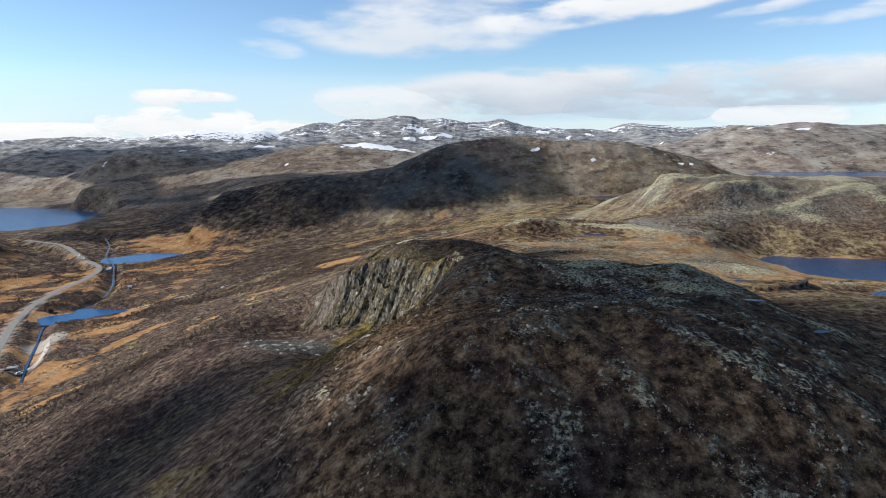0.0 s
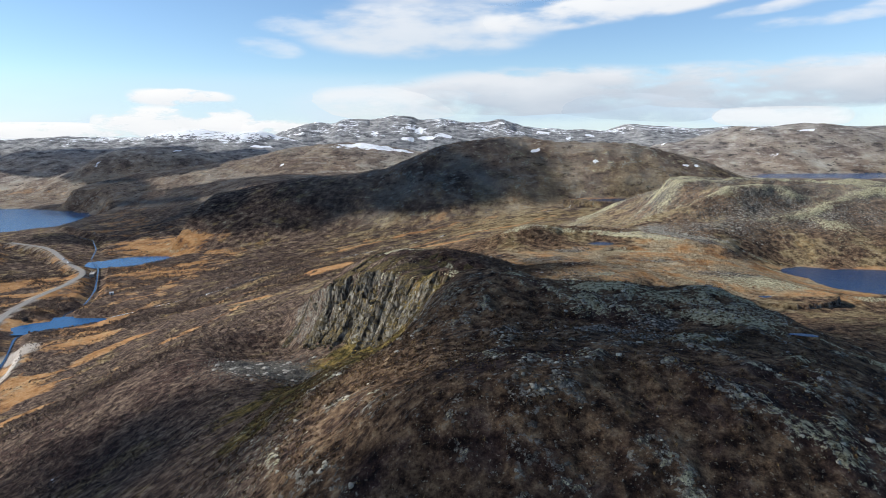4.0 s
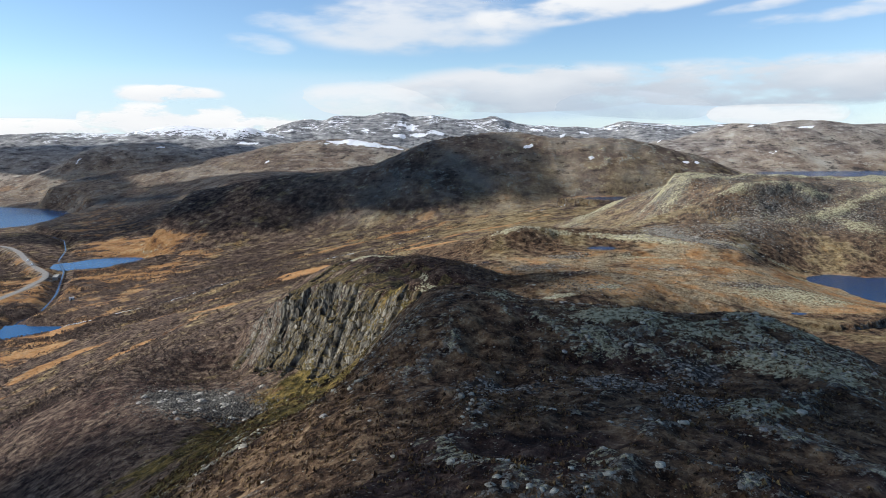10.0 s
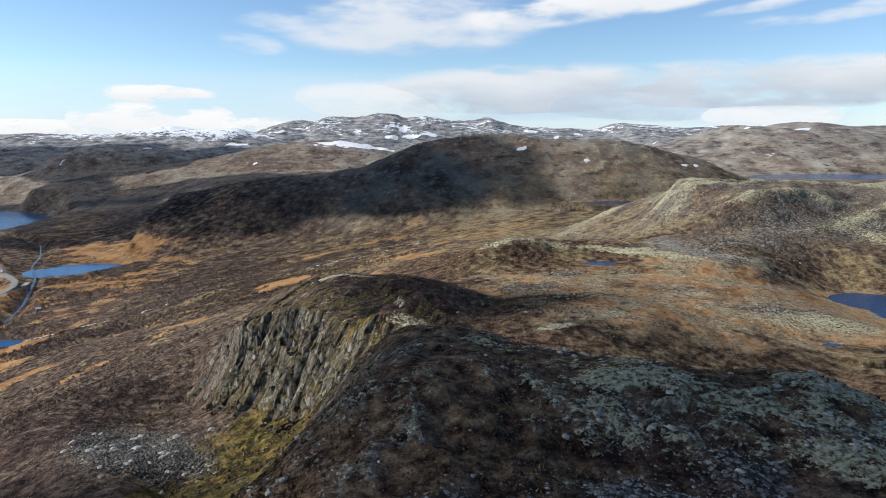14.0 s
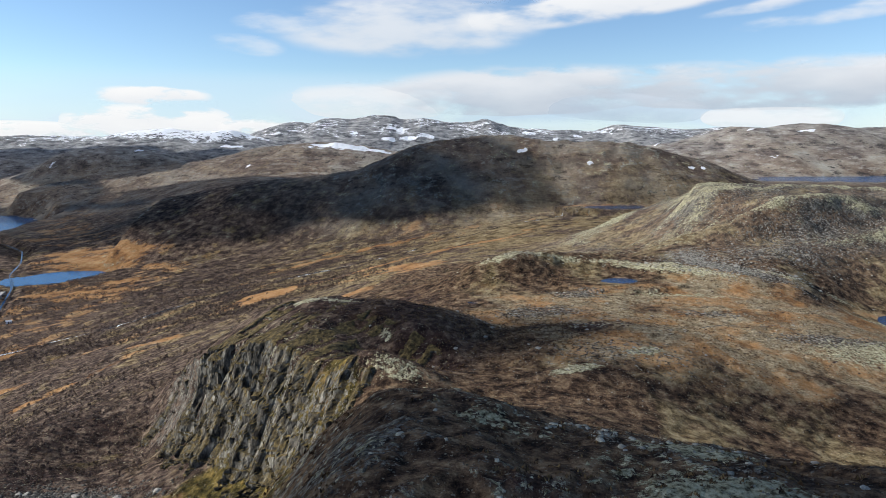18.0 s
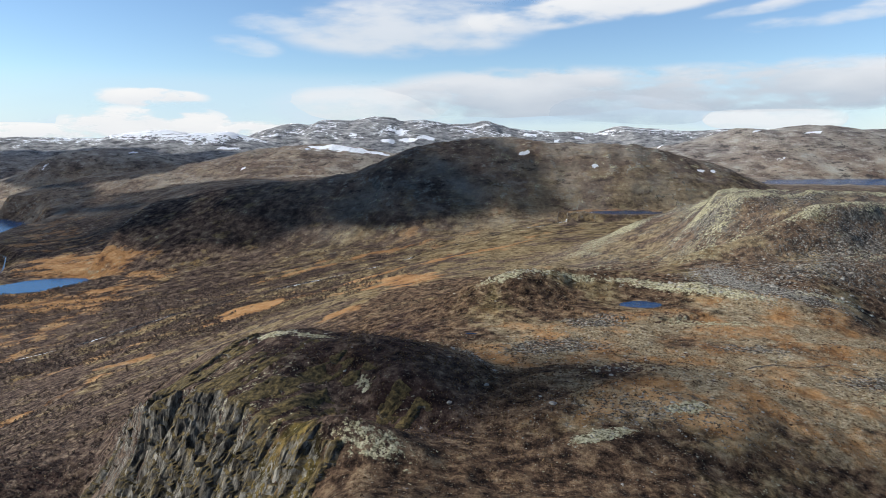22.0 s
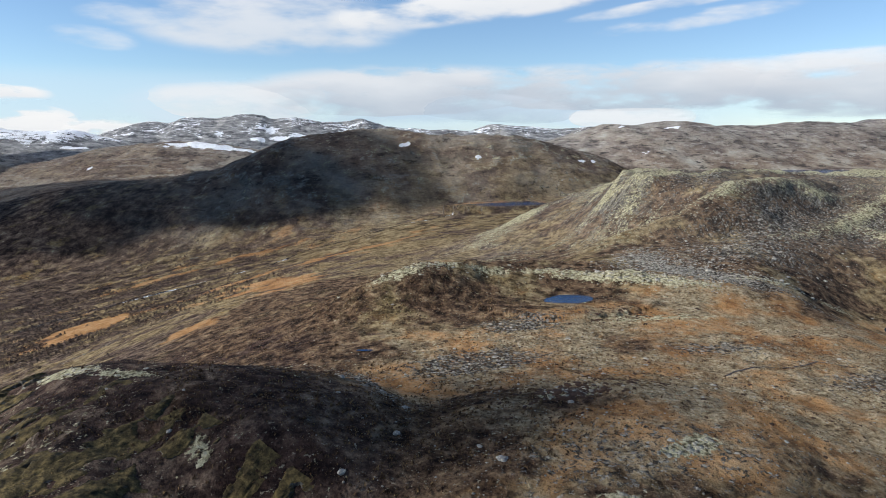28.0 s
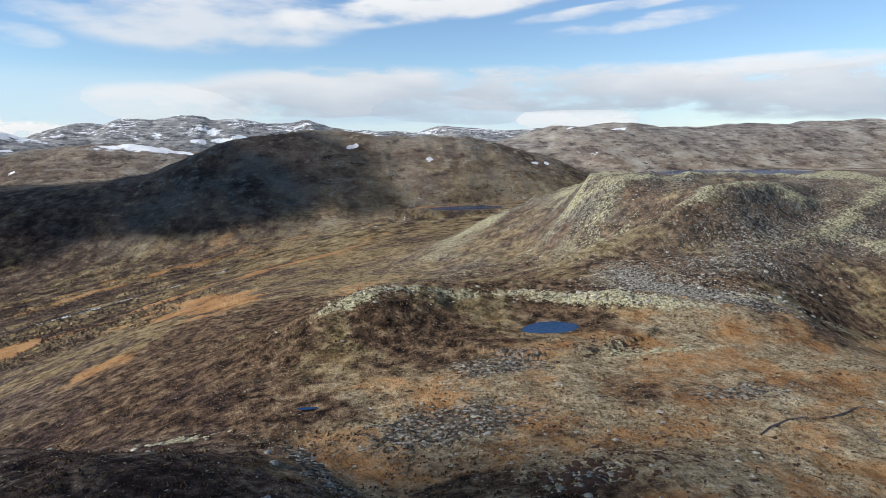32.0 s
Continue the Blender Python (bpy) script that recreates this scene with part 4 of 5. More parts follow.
def joined(name, shapes, places, mat, label, category):
    """Many small pieces as one mesh. places: rows of x, y, z, size, turn."""
    verts, faces, start = [], [], 0
    for k, (x, y, z, size, turn) in enumerate(places):
        pts, fs = shapes[k % len(shapes)]
        c, s = math.cos(turn), math.sin(turn)
        p = np.stack([x + size * (c * pts[:, 0] - s * pts[:, 1]), y + size * (s * pts[:, 0] + c * pts[:, 1]), z + size * pts[:, 2]], -1)
        verts.append(p)
        faces.append(fs + start)
        start += len(pts)
    verts, faces = np.concatenate(verts), np.concatenate(faces)
    me = bpy.data.meshes.new(name)
    me.vertices.add(len(verts))
    me.vertices.foreach_set("co", verts.astype(np.float32).ravel())
    n = faces.shape[1]
    me.loops.add(faces.size)
    me.loops.foreach_set("vertex_index", faces.astype(np.int32).ravel())
    me.polygons.add(len(faces))
    me.polygons.foreach_set("loop_start", np.arange(0, faces.size, n, dtype=np.int32))
    me.update(calc_edges=True)
    me.materials.append(mat)
    return tagged(new(name, me), label, category, kind="stuff")


RNG = np.random.default_rng(7)


def scatter(count, cx, cy, rx, ry, turn, small, large, density=None):
    """Random places on the ground within an oval, more in its middle; sizes mostly small."""
    u, v = RNG.normal(0, 0.5, count), RNG.normal(0, 0.5, count)
    c, s = math.cos(radians(turn)), math.sin(radians(turn))
    x, y = cx + c * u * rx - s * v * ry, cy + s * u * rx + c * v * ry
    keep = fbm(x, y, 16, 3, 91) + 0.35 * field(x, y, 5, 93) > RNG.uniform(-0.7, 0.25, count)
    for d, level in lakes(x, y):
        keep &= d > 1.0
    x, y = x[keep], y[keep]
    size = small * (large / small) ** (RNG.uniform(0, 1, x.size) ** 2.6)
    return np.stack([x, y, ground_height(x, y) - 0.12 * size, size, RNG.uniform(0, 6.28, x.size)], -1)


PEBBLES = [rock_shape(k, 1) for k in range(1, 8)]
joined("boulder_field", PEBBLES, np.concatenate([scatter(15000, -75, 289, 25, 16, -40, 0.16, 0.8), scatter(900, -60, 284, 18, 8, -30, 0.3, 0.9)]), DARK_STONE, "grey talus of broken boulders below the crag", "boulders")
joined("scree", PEBBLES, np.concatenate([scatter(2600, 136, 398, 30, 16, -40, 0.12, 0.42), scatter(1500, 128, 415, 14, 22, -20, 0.14, 0.5), scatter(1400, 168, 420, 46, 20, 10, 0.15, 0.6)]), STONE, "pale grey scree at the foot of the eastern hill", "scree")
joined("scattered_stones", PEBBLES, np.concatenate([scatter(1500, 55, 342, 46, 34, 0, 0.07, 0.34), scatter(1300, 110, 330, 70, 40, 0, 0.07, 0.32), scatter(900, 60, 298, 44, 20, 0, 0.07, 0.34), scatter(500, 29, 338, 4, 18, 12, 0.08, 0.34)]), STONE, "pale stones strewn over the heath", "stones")
joined("hillside_stones", PEBBLES, np.concatenate([scatter(900, 40, 165, 70, 60, 0, 0.08, 0.34), scatter(420, 18, 173, 11, 5, 0, 0.12, 0.42), scatter(420, 40, 177, 11, 5, -10, 0.12, 0.42), scatter(300, 54, 181, 6, 7, 0, 0.12, 0.42), scatter(240, 47, 164, 5, 6, 0, 0.12, 0.42)]), STONE, "lichen-grey stones on the near hill", "stones")

# boulders large enough to be picked out one by one
shapes = []
for k in range(8):
    pts, fs = rock_shape(20 + k, 3)
    me = bpy.data.meshes.new("boulder")
    me.from_pydata(pts.tolist(), [], fs.tolist())
    me.materials.append(STONE)
    shapes.append(me)
spots = np.concatenate([scatter(90, 60, 335, 60, 40, 0, 0.35, 0.8), scatter(50, 45, 180, 60, 60, 0, 0.35, 0.9), scatter(50, 150, 410, 50, 26, 0, 0.5, 1.1), scatter(60, -75, 290, 26, 18, -40, 0.9, 1.9)])
for k, (x, y, z, size, turn) in enumerate(spots):
    b = tagged(new("boulder", shapes[k % 8]), "rounded grey boulder with pale lichen on the heath", "boulder", "boulders on the moor")
    b.matrix_world = Matrix.LocRotScale((x, y, z), Euler((0, 0, turn)), (size, size, size * 0.9))


# ---- the crag's blocks, heather and lichened slabs ----
def slab_shape(seed, tall, flat):
    bm = bmesh.new()
    bmesh.ops.create_cube(bm, size=1.6)
    bmesh.ops.subdivide_edges(bm, edges=bm.edges[:], cuts=1, use_grid_fill=True)
    for v in bm.verts:
        q = v.co.normalized() * 0.25 + v.co * 0.75
        w = 1 + 0.34 * noise.noise(v.co * 1.7 + Vector((seed * 5.3, 0, seed)))
        v.co = (q.x * w, q.y * w * flat, q.z * w * tall + 0.25 * noise.noise(v.co * 1.1 + Vector((seed, 4, 9))))
    bmesh.ops.triangulate(bm, faces=bm.faces[:])
    pts = np.array([v.co[:] for v in bm.verts])
    faces = np.array([[v.index for v in f.verts] for f in bm.faces])
    bm.free()
    return pts, faces


def mesh_of(name, shape, mat):
    me = bpy.data.meshes.new(name)
    me.from_pydata(shape[0].tolist(), [], shape[1].tolist())
    me.materials.append(mat)
    return me


def cliff_material():
    """Grey jointed rock with dark seams, its colour lowered to stand in for passing shade, and brown-green growth
    wherever it can lie.
    """
    m, n, l, p = material("grey cliff rock", 0.92)
    co = n.new("ShaderNodeTexCoord").outputs["Object"]
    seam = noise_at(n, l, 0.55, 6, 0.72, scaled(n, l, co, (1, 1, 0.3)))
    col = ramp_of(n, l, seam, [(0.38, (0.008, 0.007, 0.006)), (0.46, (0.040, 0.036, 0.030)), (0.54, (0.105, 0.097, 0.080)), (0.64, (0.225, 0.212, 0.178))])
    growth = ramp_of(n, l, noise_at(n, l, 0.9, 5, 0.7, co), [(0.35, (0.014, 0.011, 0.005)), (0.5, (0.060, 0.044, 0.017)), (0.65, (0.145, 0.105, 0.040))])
    up = n.new("ShaderNodeSeparateXYZ")
    l.new(n.new("ShaderNodeNewGeometry").outputs["Normal"], up.inputs[0])
    lie = n.new("ShaderNodeMapRange")
    lie.inputs["From Min"].default_value, lie.inputs["From Max"].default_value = 0.42, 0.66
    l.new(sums(n, l, "ADD", up.outputs[2], sums(n, l, "MULTIPLY_ADD", noise_at(n, l, 0.22, 5, 0.65, co), 1.2, -0.55)), lie.inputs["Value"])
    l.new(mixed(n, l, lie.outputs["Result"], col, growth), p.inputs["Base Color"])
    bumped(n, l, p, noise_at(n, l, 2.2, 5, 0.65, co), 0.8, 0.3)
    return m


CLIFF_STONE = cliff_material()
LICHEN_STONE = stone_material("pale lichened slab", (0.15, 0.14, 0.115), (0.36, 0.34, 0.27), (0.50, 0.48, 0.34))


def face_places(count, near, reach, small, large):
    """Random places on the crag's face: x, y, z, size, turn."""
    k = RNG.uniform(0.16, 0.86, count) * (len(CRAG) - 1)
    i = k.astype(int)
    f = k - i
    p = np.array(CRAG, float)
    a, b = p[i], p[i + 1]
    d = (b - a) / np.linalg.norm(b - a, axis=1)[:, None]
    out = RNG.uniform(near, reach, count)
    q = a + (b - a) * f[:, None] + np.stack([-d[:, 1], d[:, 0]], -1) * out[:, None]
    steep = np.abs(ground_height(q[:, 0] + 1, q[:, 1] + 1) - ground_height(q[:, 0] - 1, q[:, 1] - 1)) / 2.83
    keep = steep > RNG.uniform(0.25, 1.2, count)
    q = q[keep]
    size = small * (large / small) ** (RNG.uniform(0, 1, len(q)) ** 2)
    turn = np.arctan2(d[keep, 1], d[keep, 0]) + RNG.normal(0, 0.45, len(q))
    return np.stack([q[:, 0], q[:, 1], ground_height(q[:, 0], q[:, 1]) - 0.35 * size, size, turn], -1)


crag_thing = tagged(new("crag"), "steep grey crag face with dark clefts and grassy ledges", "cliff")
crag_thing.location = (-45, 318, 100)
bpy.context.view_layer.update()


def cells(u, v, seed):
    """Cracked blocks: a random value for each cell, and the distance from its cracks."""
    best, second, who = np.full(u.shape, 9.0), np.full(u.shape, 9.0), np.zeros(u.shape)
    iu, iv = np.floor(u), np.floor(v)
    for a in (-1, 0, 1):
        for b in (-1, 0, 1):
            cu, cv = iu + a, iv + b
            d = np.hypot(cu + 0.1 + 0.8 * lattice(cu, cv, seed) - u, cv + 0.1 + 0.8 * lattice(cu, cv, seed + 1) - v)
            new_best = d < best
            second = np.where(new_best, best, np.minimum(second, d))
            who = np.where(new_best, lattice(cu, cv, seed + 2), who)
            best = np.minimum(best, d)
    return who, second - best


def rock_face():
    """The crag's bare rock, jointed into tall blocks that stand out of the grassy slope."""
    brow = np.array(CRAG, float)
    fine = np.stack([np.interp(np.linspace(0.1, 0.93, 420), np.linspace(0, 1, len(CRAG)), brow[:, k]) for k in (0, 1)], -1)
    for _ in range(40):
        fine[1:-1] = 0.25 * fine[:-2] + 0.5 * fine[1:-1] + 0.25 * fine[2:]
    d = np.gradient(fine, axis=0)
    d /= np.linalg.norm(d, axis=1)[:, None]
    out = np.stack([-d[:, 1], d[:, 0]], -1)
    m = np.concatenate([[0], np.cumsum(np.linalg.norm(np.diff(fine, axis=0), axis=1))])
    s = np.arange(-27, 22, 0.28)
    X, Y = fine[:, None, 0] + out[:, None, 0] * s, fine[:, None, 1] + out[:, None, 1] * s
    M = m[:, None] + 0 * s
    Z = ground_height(X, Y)
    steep = np.clip(-np.gradient(Z, s, axis=1), 0, 4)
    sway = 1.6 * fbm(M, Z, 13, 3, 81)
    who, crack = cells((M + sway) / 2.3, (Z + 2.0 * fbm(M, Z, 6, 3, 82)) / 3.4, 83)
    buttress = ridged(M + sway, 0.10 * Z, 17, 2, 84) - 0.62
    rib = ridged(M + 0.8 * sway, 0.12 * Z, 6.5, 3, 86) - 0.62
    ledge = (Z / 4.6 + 1.2 * fbm(M, Z, 10, 3, 92)) % 1.0
    lump = 6.0 * buttress + 3.6 * rib + 0.45 * (who - 0.5) - 0.25 * (1 - ease(0.03, 0.16, crack)) + 0.45 * (ledge - 0.5) + 0.5 * fbm(M, 0.5 * Z, 2.2, 3, 88)
    lower = ease(-3, 4, s + 4 * fbm(M, Z, 9, 3, 90))
    bare = 0.55 * fbm(M, 0.35 * s, 8, 4, 93, 0.6) + 0.25 * fbm(M, s, 3, 3, 94) + 0.008 * s
    lump = lump * (0.4 + 0.6 * lower)
    lump = lump - lower * 2.0 * (1 - ease(0.35, 0.9, steep)) - (1 - lower) * 2.4 * (1 - ease(-0.20, 0.0, bare))
    edge = np.minimum(M, M[-1:] - M)
    lump = np.minimum(lump - 2.0 * (1 - ease(2, 14, edge)), 2.6)
    X, Y, Z = X + 0.85 * lump * out[:, None, 0], Y + 0.85 * lump * out[:, None, 1], Z + 0.5 * lump
    me = grid_mesh("rock_face", X, Y, Z)
    me.polygons.foreach_set("use_smooth", np.zeros(len(me.polygons), bool))
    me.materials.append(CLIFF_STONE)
    return me


def crag_part(name, me):
    b = new(name, me)
    b.parent = crag_thing
    b.matrix_parent_inverse = crag_thing.matrix_world.inverted()
    return b


crag_part("rock_face", rock_face())
blocks = [mesh_of("rock_block", slab_shape(40 + k, 1.3, 0.7), CLIFF_STONE) for k in range(8)]
for k, (x, y, z, size, turn) in enumerate(face_places(150, 2, 14, 0.5, 1.7)[:60]):
    b = crag_part("rock_block", blocks[k % 8])
    b.matrix_basis = Matrix.LocRotScale((x, y, z - 0.3 * size), Euler((RNG.normal(0, 0.3), RNG.normal(0, 0.3), turn)), (size, size, size))

SLABS = [slab_shape(80 + k, 0.42, 0.7) for k in range(7)]


def slab_places(count, cx, cy, rx, ry, turn, small, large):
    p = scatter(count, cx, cy, rx, ry, turn, small, large)
    p[:, 2] -= 0.10 * p[:, 3]
    on_hill = bump(p[:, 0], p[:, 1], 36, 165, 88, 86, 0, 5) > 0.4
    return p[~on_hill | (ribs(p[:, 0], p[:, 1]) > RNG.uniform(0.62, 0.78, len(p)))]


joined("lichened_slabs", SLABS, np.concatenate([
    slab_places(2600, 40, 140, 70, 36, 0, 0.25, 0.9), slab_places(1600, 60, 195, 50, 24, -10, 0.25, 0.9), slab_places(900, -12, 170, 16, 60, 5, 0.25, 0.9),
    slab_places(160, 40, 226, 22, 6, -14, 0.3, 0.8), slab_places(90, -20, 341, 12, 3, -28, 0.25, 0.7), slab_places(120, 56, 409, 20, 4, 6, 0.35, 0.9),
    slab_places(200, 108, 400, 30, 4, -28, 0.3, 1.0), slab_places(60, 70, 300, 6, 2.4, 15, 0.3, 0.9), slab_places(60, 50, 289, 7, 2.4, 15, 0.3, 0.9), slab_places(60, 61, 321, 6, 2.4, 8, 0.3, 0.9), slab_places(40, 9, 362, 5, 2, 0, 0.3, 0.8),
    slab_places(140, 160, 394, 22, 3, -8, 0.3, 0.9), slab_places(260, 220, 480, 90, 60, 0, 0.25, 0.8), slab_places(300, 150, 470, 40, 40, 0, 0.2, 0.7)]),
    LICHEN_STONE, "pale lichen-covered rock slabs breaking through the heath", "rock slabs")


def tuft_shape(seed, count=7):
    r = np.random.default_rng(seed)
    verts, faces = [], []
    for k in range(count):
        a = r.uniform(0, 6.28)
        base = np.array([0.5 * math.cos(a), 0.5 * math.sin(a), 0.0]) * r.uniform(0.1, 1)
        verts += [base + r.normal(0, 0.28, 3) * (1, 1, 0.1), base + r.normal(0, 0.28, 3) * (1, 1, 0.1), base + np.array([0, 0, r.uniform(0.35, 0.8)]) + r.normal(0, 0.15, 3)]
        faces.append((3 * k, 3 * k + 1, 3 * k + 2))
    return np.array(verts), np.array(faces)


def tuft_material():
    m, n, l, p = material("heather and dry grass", 0.95)
    isl = n.new("ShaderNodeNewGeometry").outputs["Random Per Island"]
    l.new(ramp_of(n, l, isl, [(0.0, (0.03, 0.016, 0.010)), (0.5, (0.085, 0.050, 0.027)), (0.85, (0.15, 0.098, 0.046)), (1.0, (0.24, 0.165, 0.07))]), p.inputs["Base Color"])
    return m


TUFTS = [tuft_shape(k) for k in range(9)]
joined("heather", TUFTS, np.concatenate([scatter(16000, 35, 160, 80, 70, 0, 0.25, 0.8), scatter(9000, -25, 190, 34, 70, 0, 0.25, 0.8), scatter(9000, 20, 320, 50, 44, 0, 0.22, 0.7), scatter(24000, 95, 335, 80, 50, 0, 0.14, 0.5), scatter(5000, 50, 400, 70, 34, 0, 0.3, 0.8), scatter(6000, -40, 260, 50, 40, -40, 0.25, 0.8)]), tuft_material(), "brown heather and dry grass tufts of the near moor", "heather")


# ---- birch scrub of the valley ----
def scrub_shape(seed, count=13):
    r = np.random.default_rng(seed)
    verts, faces = [], []
    for k in range(count):
        a, h = r.uniform(0, 6.28), r.uniform(0.25, 1.0)
        d = 0.55 * (1 - 0.6 * h) * r.uniform(0.3, 1.0) + 0.12
        base = np.array([d * math.cos(a), d * math.sin(a), h])
        for _ in range(3):
            verts.append(base + r.normal(0, 0.21, 3) * (1, 1, 1.3))
        faces.append((3 * k, 3 * k + 1, 3 * k + 2))
    return np.array(verts), np.array(faces)


def scrub_material():
    m, n, l, p = material("bare birch twigs", 0.95)
    isl = n.new("ShaderNodeNewGeometry").outputs["Random Per Island"]
    l.new(ramp_of(n, l, isl, [(0.0, (0.046, 0.033, 0.029)), (0.5, (0.092, 0.067, 0.055)), (0.85, (0.165, 0.122, 0.092)), (1.0, (0.22, 0.15, 0.08))]), p.inputs["Base Color"])
    return m


def scrub_places(count, x0, x1, y0, y1, small, large, cut=0.0):
    x, y = RNG.uniform(x0, x1, count), RNG.uniform(y0, y1, count)
    z = ground_height(x, y)
    dense = fbm(x * 0.5, y, 48, 4, 71) + 0.25 * fbm(x, y, 12, 2, 72)
    fade = ease(60, 112, z) + ease(850, 1080, y) + ease(-40, 60, x)
    keep = (dense > RNG.uniform(-0.5, 0.35, count) + cut + 0.7 * fade) & (z > 10)
    keep &= along(x, y, ROAD)[0] > 9
    keep &= along(x, y, RIVER)[0] > 11
    for d, level in lakes(x, y):
        keep &= d > 6
    keep &= ground_cover(x, y, z, 0 * z)["bog"] < 0.62
    x, y, z = x[keep], y[keep], z[keep]
    return np.stack([x, y, z - 0.1, RNG.uniform(small, large, x.size), RNG.uniform(0, 6.28, x.size)], -1)


TWIGS = [scrub_shape(k) for k in range(9)]
joined("birch_scrub", TWIGS, np.concatenate([scrub_places(60000, -440, -50, 180, 640, 0.4, 1.2), scrub_places(52000, -560, 90, 520, 1120, 0.6, 1.6), scrub_places(14000, -680, -380, 420, 1060, 0.8, 2.0)]), scrub_material(), "leafless grey-brown birch scrub on the valley side", "scrub")


# ---- low heather mats on the pale crusts of the high moor ----
def mat_shape(seed):
    r = np.random.default_rng(seed)
    n = 11
    a = np.arange(n) * 2 * math.pi / n
    w = r.uniform(0.55, 1.15, n)
    low = np.stack([w * np.cos(a) * 1.3, w * np.sin(a) * 0.8, np.full(n, -0.05)], -1)
    top = np.stack([0.72 * w * np.cos(a) * 1.3, 0.72 * w * np.sin(a) * 0.8, r.uniform(0.1, 0.2, n)], -1)
    verts = np.concatenate([low, top, [[0, 0, 0.2]]])
    faces = [(k, (k + 1) % n, n + k) for k in range(n)] + [((k + 1) % n, n + (k + 1) % n, n + k) for k in range(n)] + [(n + k, n + (k + 1) % n, 2 * n) for k in range(n)]
    return verts, np.array(faces)


MAT_BROWN = plain("dark heather mat", (0.022, 0.012, 0.008), (0.075, 0.042, 0.026), 1.6, 0.95)
joined("heather_mats", [mat_shape(k) for k in range(9)], np.concatenate([scatter(260, 98, 373, 20, 6, -4, 0.3, 0.9), scatter(200, 72, 325, 26, 12, 0, 0.3, 0.9), scatter(160, 62, 321, 8, 4, 8, 0.5, 1.5), scatter(200, 50, 390, 20, 10, 0, 0.3, 0.9), scatter(160, 130, 352, 26, 5, 0, 0.3, 0.8), scatter(260, 55, 345, 40, 30, 0, 0.25, 0.8), scatter(200, 120, 318, 40, 14, 0, 0.3, 0.9), scatter(300, 50, 185, 40, 30, 0, 0.3, 0.9)]), MAT_BROWN, "dark brown heather mats on pale stony ground", "heather")


# ---- running water on the valley side and the moor ----
def rapids_material():
    m, n, l, b = material("stream with white rapids", 0.2)
    co = n.new("ShaderNodeTexCoord").outputs["Object"]
    foam = noise_at(n, l, 0.045, 3, 0.5, co)
    froth = sums(n, l, "MULTIPLY_ADD", noise_at(n, l, 0.8, 3, 0.6, co), 0.35, foam)
    l.new(ramp_of(n, l, froth, [(0.70, (0.03, 0.032, 0.032)), (0.76, (0.75, 0.77, 0.78))]), b.inputs["Base Color"])
    return m


ribbon("water", STREAM, 1.3, 0.35, rapids_material(), "narrow stream with white rapids running down the heath", "stream", 0.9)
PEAT = plain("wet peat", (0.012, 0.009, 0.008), (0.04, 0.028, 0.02), 0.8, 0.35)
for line, half in (([(123, 336), (116, 333), (109, 335), (104, 334), (98, 331)], 0.14), ([(134, 329), (129, 333), (123, 336)], 0.14)):
    ribbon("water", line, half, 0.12, PEAT, "thin dark peaty streamlet winding through the moor grass", "streamlet", 0.8)


def pool(x, y, rx, ry, turn):
    """A dark peaty pool with an uneven bank."""
    bm = bmesh.new()
    ring = []
    for k in range(28):
        a = k * 2 * math.pi / 28
        w = 1 + 0.3 * noise.noise(Vector((math.cos(a) * 1.3 + x, math.sin(a) * 1.3, y)))
        u, v = rx * w * math.cos(a), ry * w * math.sin(a)
        ring.append((x + u * math.cos(turn) - v * math.sin(turn), y + u * math.sin(turn) + v * math.cos(turn)))
    top = float(np.max(ground_height(np.array([q[0] for q in ring]), np.array([q[1] for q in ring])))) + 0.03
    bm.faces.new([bm.verts.new((*q, top)) for q in ring])
    me = bpy.data.meshes.new("water")
    bm.to_mesh(me)
    bm.free()
    me.materials.append(DARK_WATER)
    return tagged(new("water", me), "small dark blue pool in the peat", "pool", kind="structure")


for row in ((83, 170, 3.2, 1.1, -0.3), (92, 153, 2.4, 0.9, 0.2), (30, 363, 2.0, 0.5, -0.2)):
    pool(*row)


# ---- by the road ----
def part(name, bm, mat, parent, label=""):
    me = bpy.data.meshes.new(name)
    bm.to_mesh(me)
    bm.free()
    me.materials.append(mat)
    ob = new(name, me)
    ob.parent = parent
    return tagged(ob, label) if label else ob


def box(x0, x1, y0, y1, z0, z1, taper=0.0, bevel=0.06):
    bm = bmesh.new()
    bmesh.ops.create_cube(bm, size=1.0)
    for v in bm.verts:
        k = 1 - taper if v.co.z > 0 else 1.0
        v.co = ((x0 + x1) / 2 + v.co.x * (x1 - x0) * k, (y0 + y1) / 2 + v.co.y * (y1 - y0) * (1 - 0.5 * taper if v.co.z > 0 else 1.0), (z0 + z1) / 2 + v.co.z * (z1 - z0))
    if bevel:
        bmesh.ops.bevel(bm, geom=bm.edges[:], offset=bevel, segments=2, affect="EDGES")
    return bm


def disc(x, y, z, radius, width):
    bm = bmesh.new()
    bmesh.ops.create_cone(bm, cap_ends=True, segments=16, radius1=radius, radius2=radius, depth=width)
    bmesh.ops.rotate(bm, verts=bm.verts, cent=(0, 0, 0), matrix=Matrix.Rotation(math.pi / 2, 3, "X"))
    bmesh.ops.translate(bm, verts=bm.verts, vec=(x, y, z))
    return bm


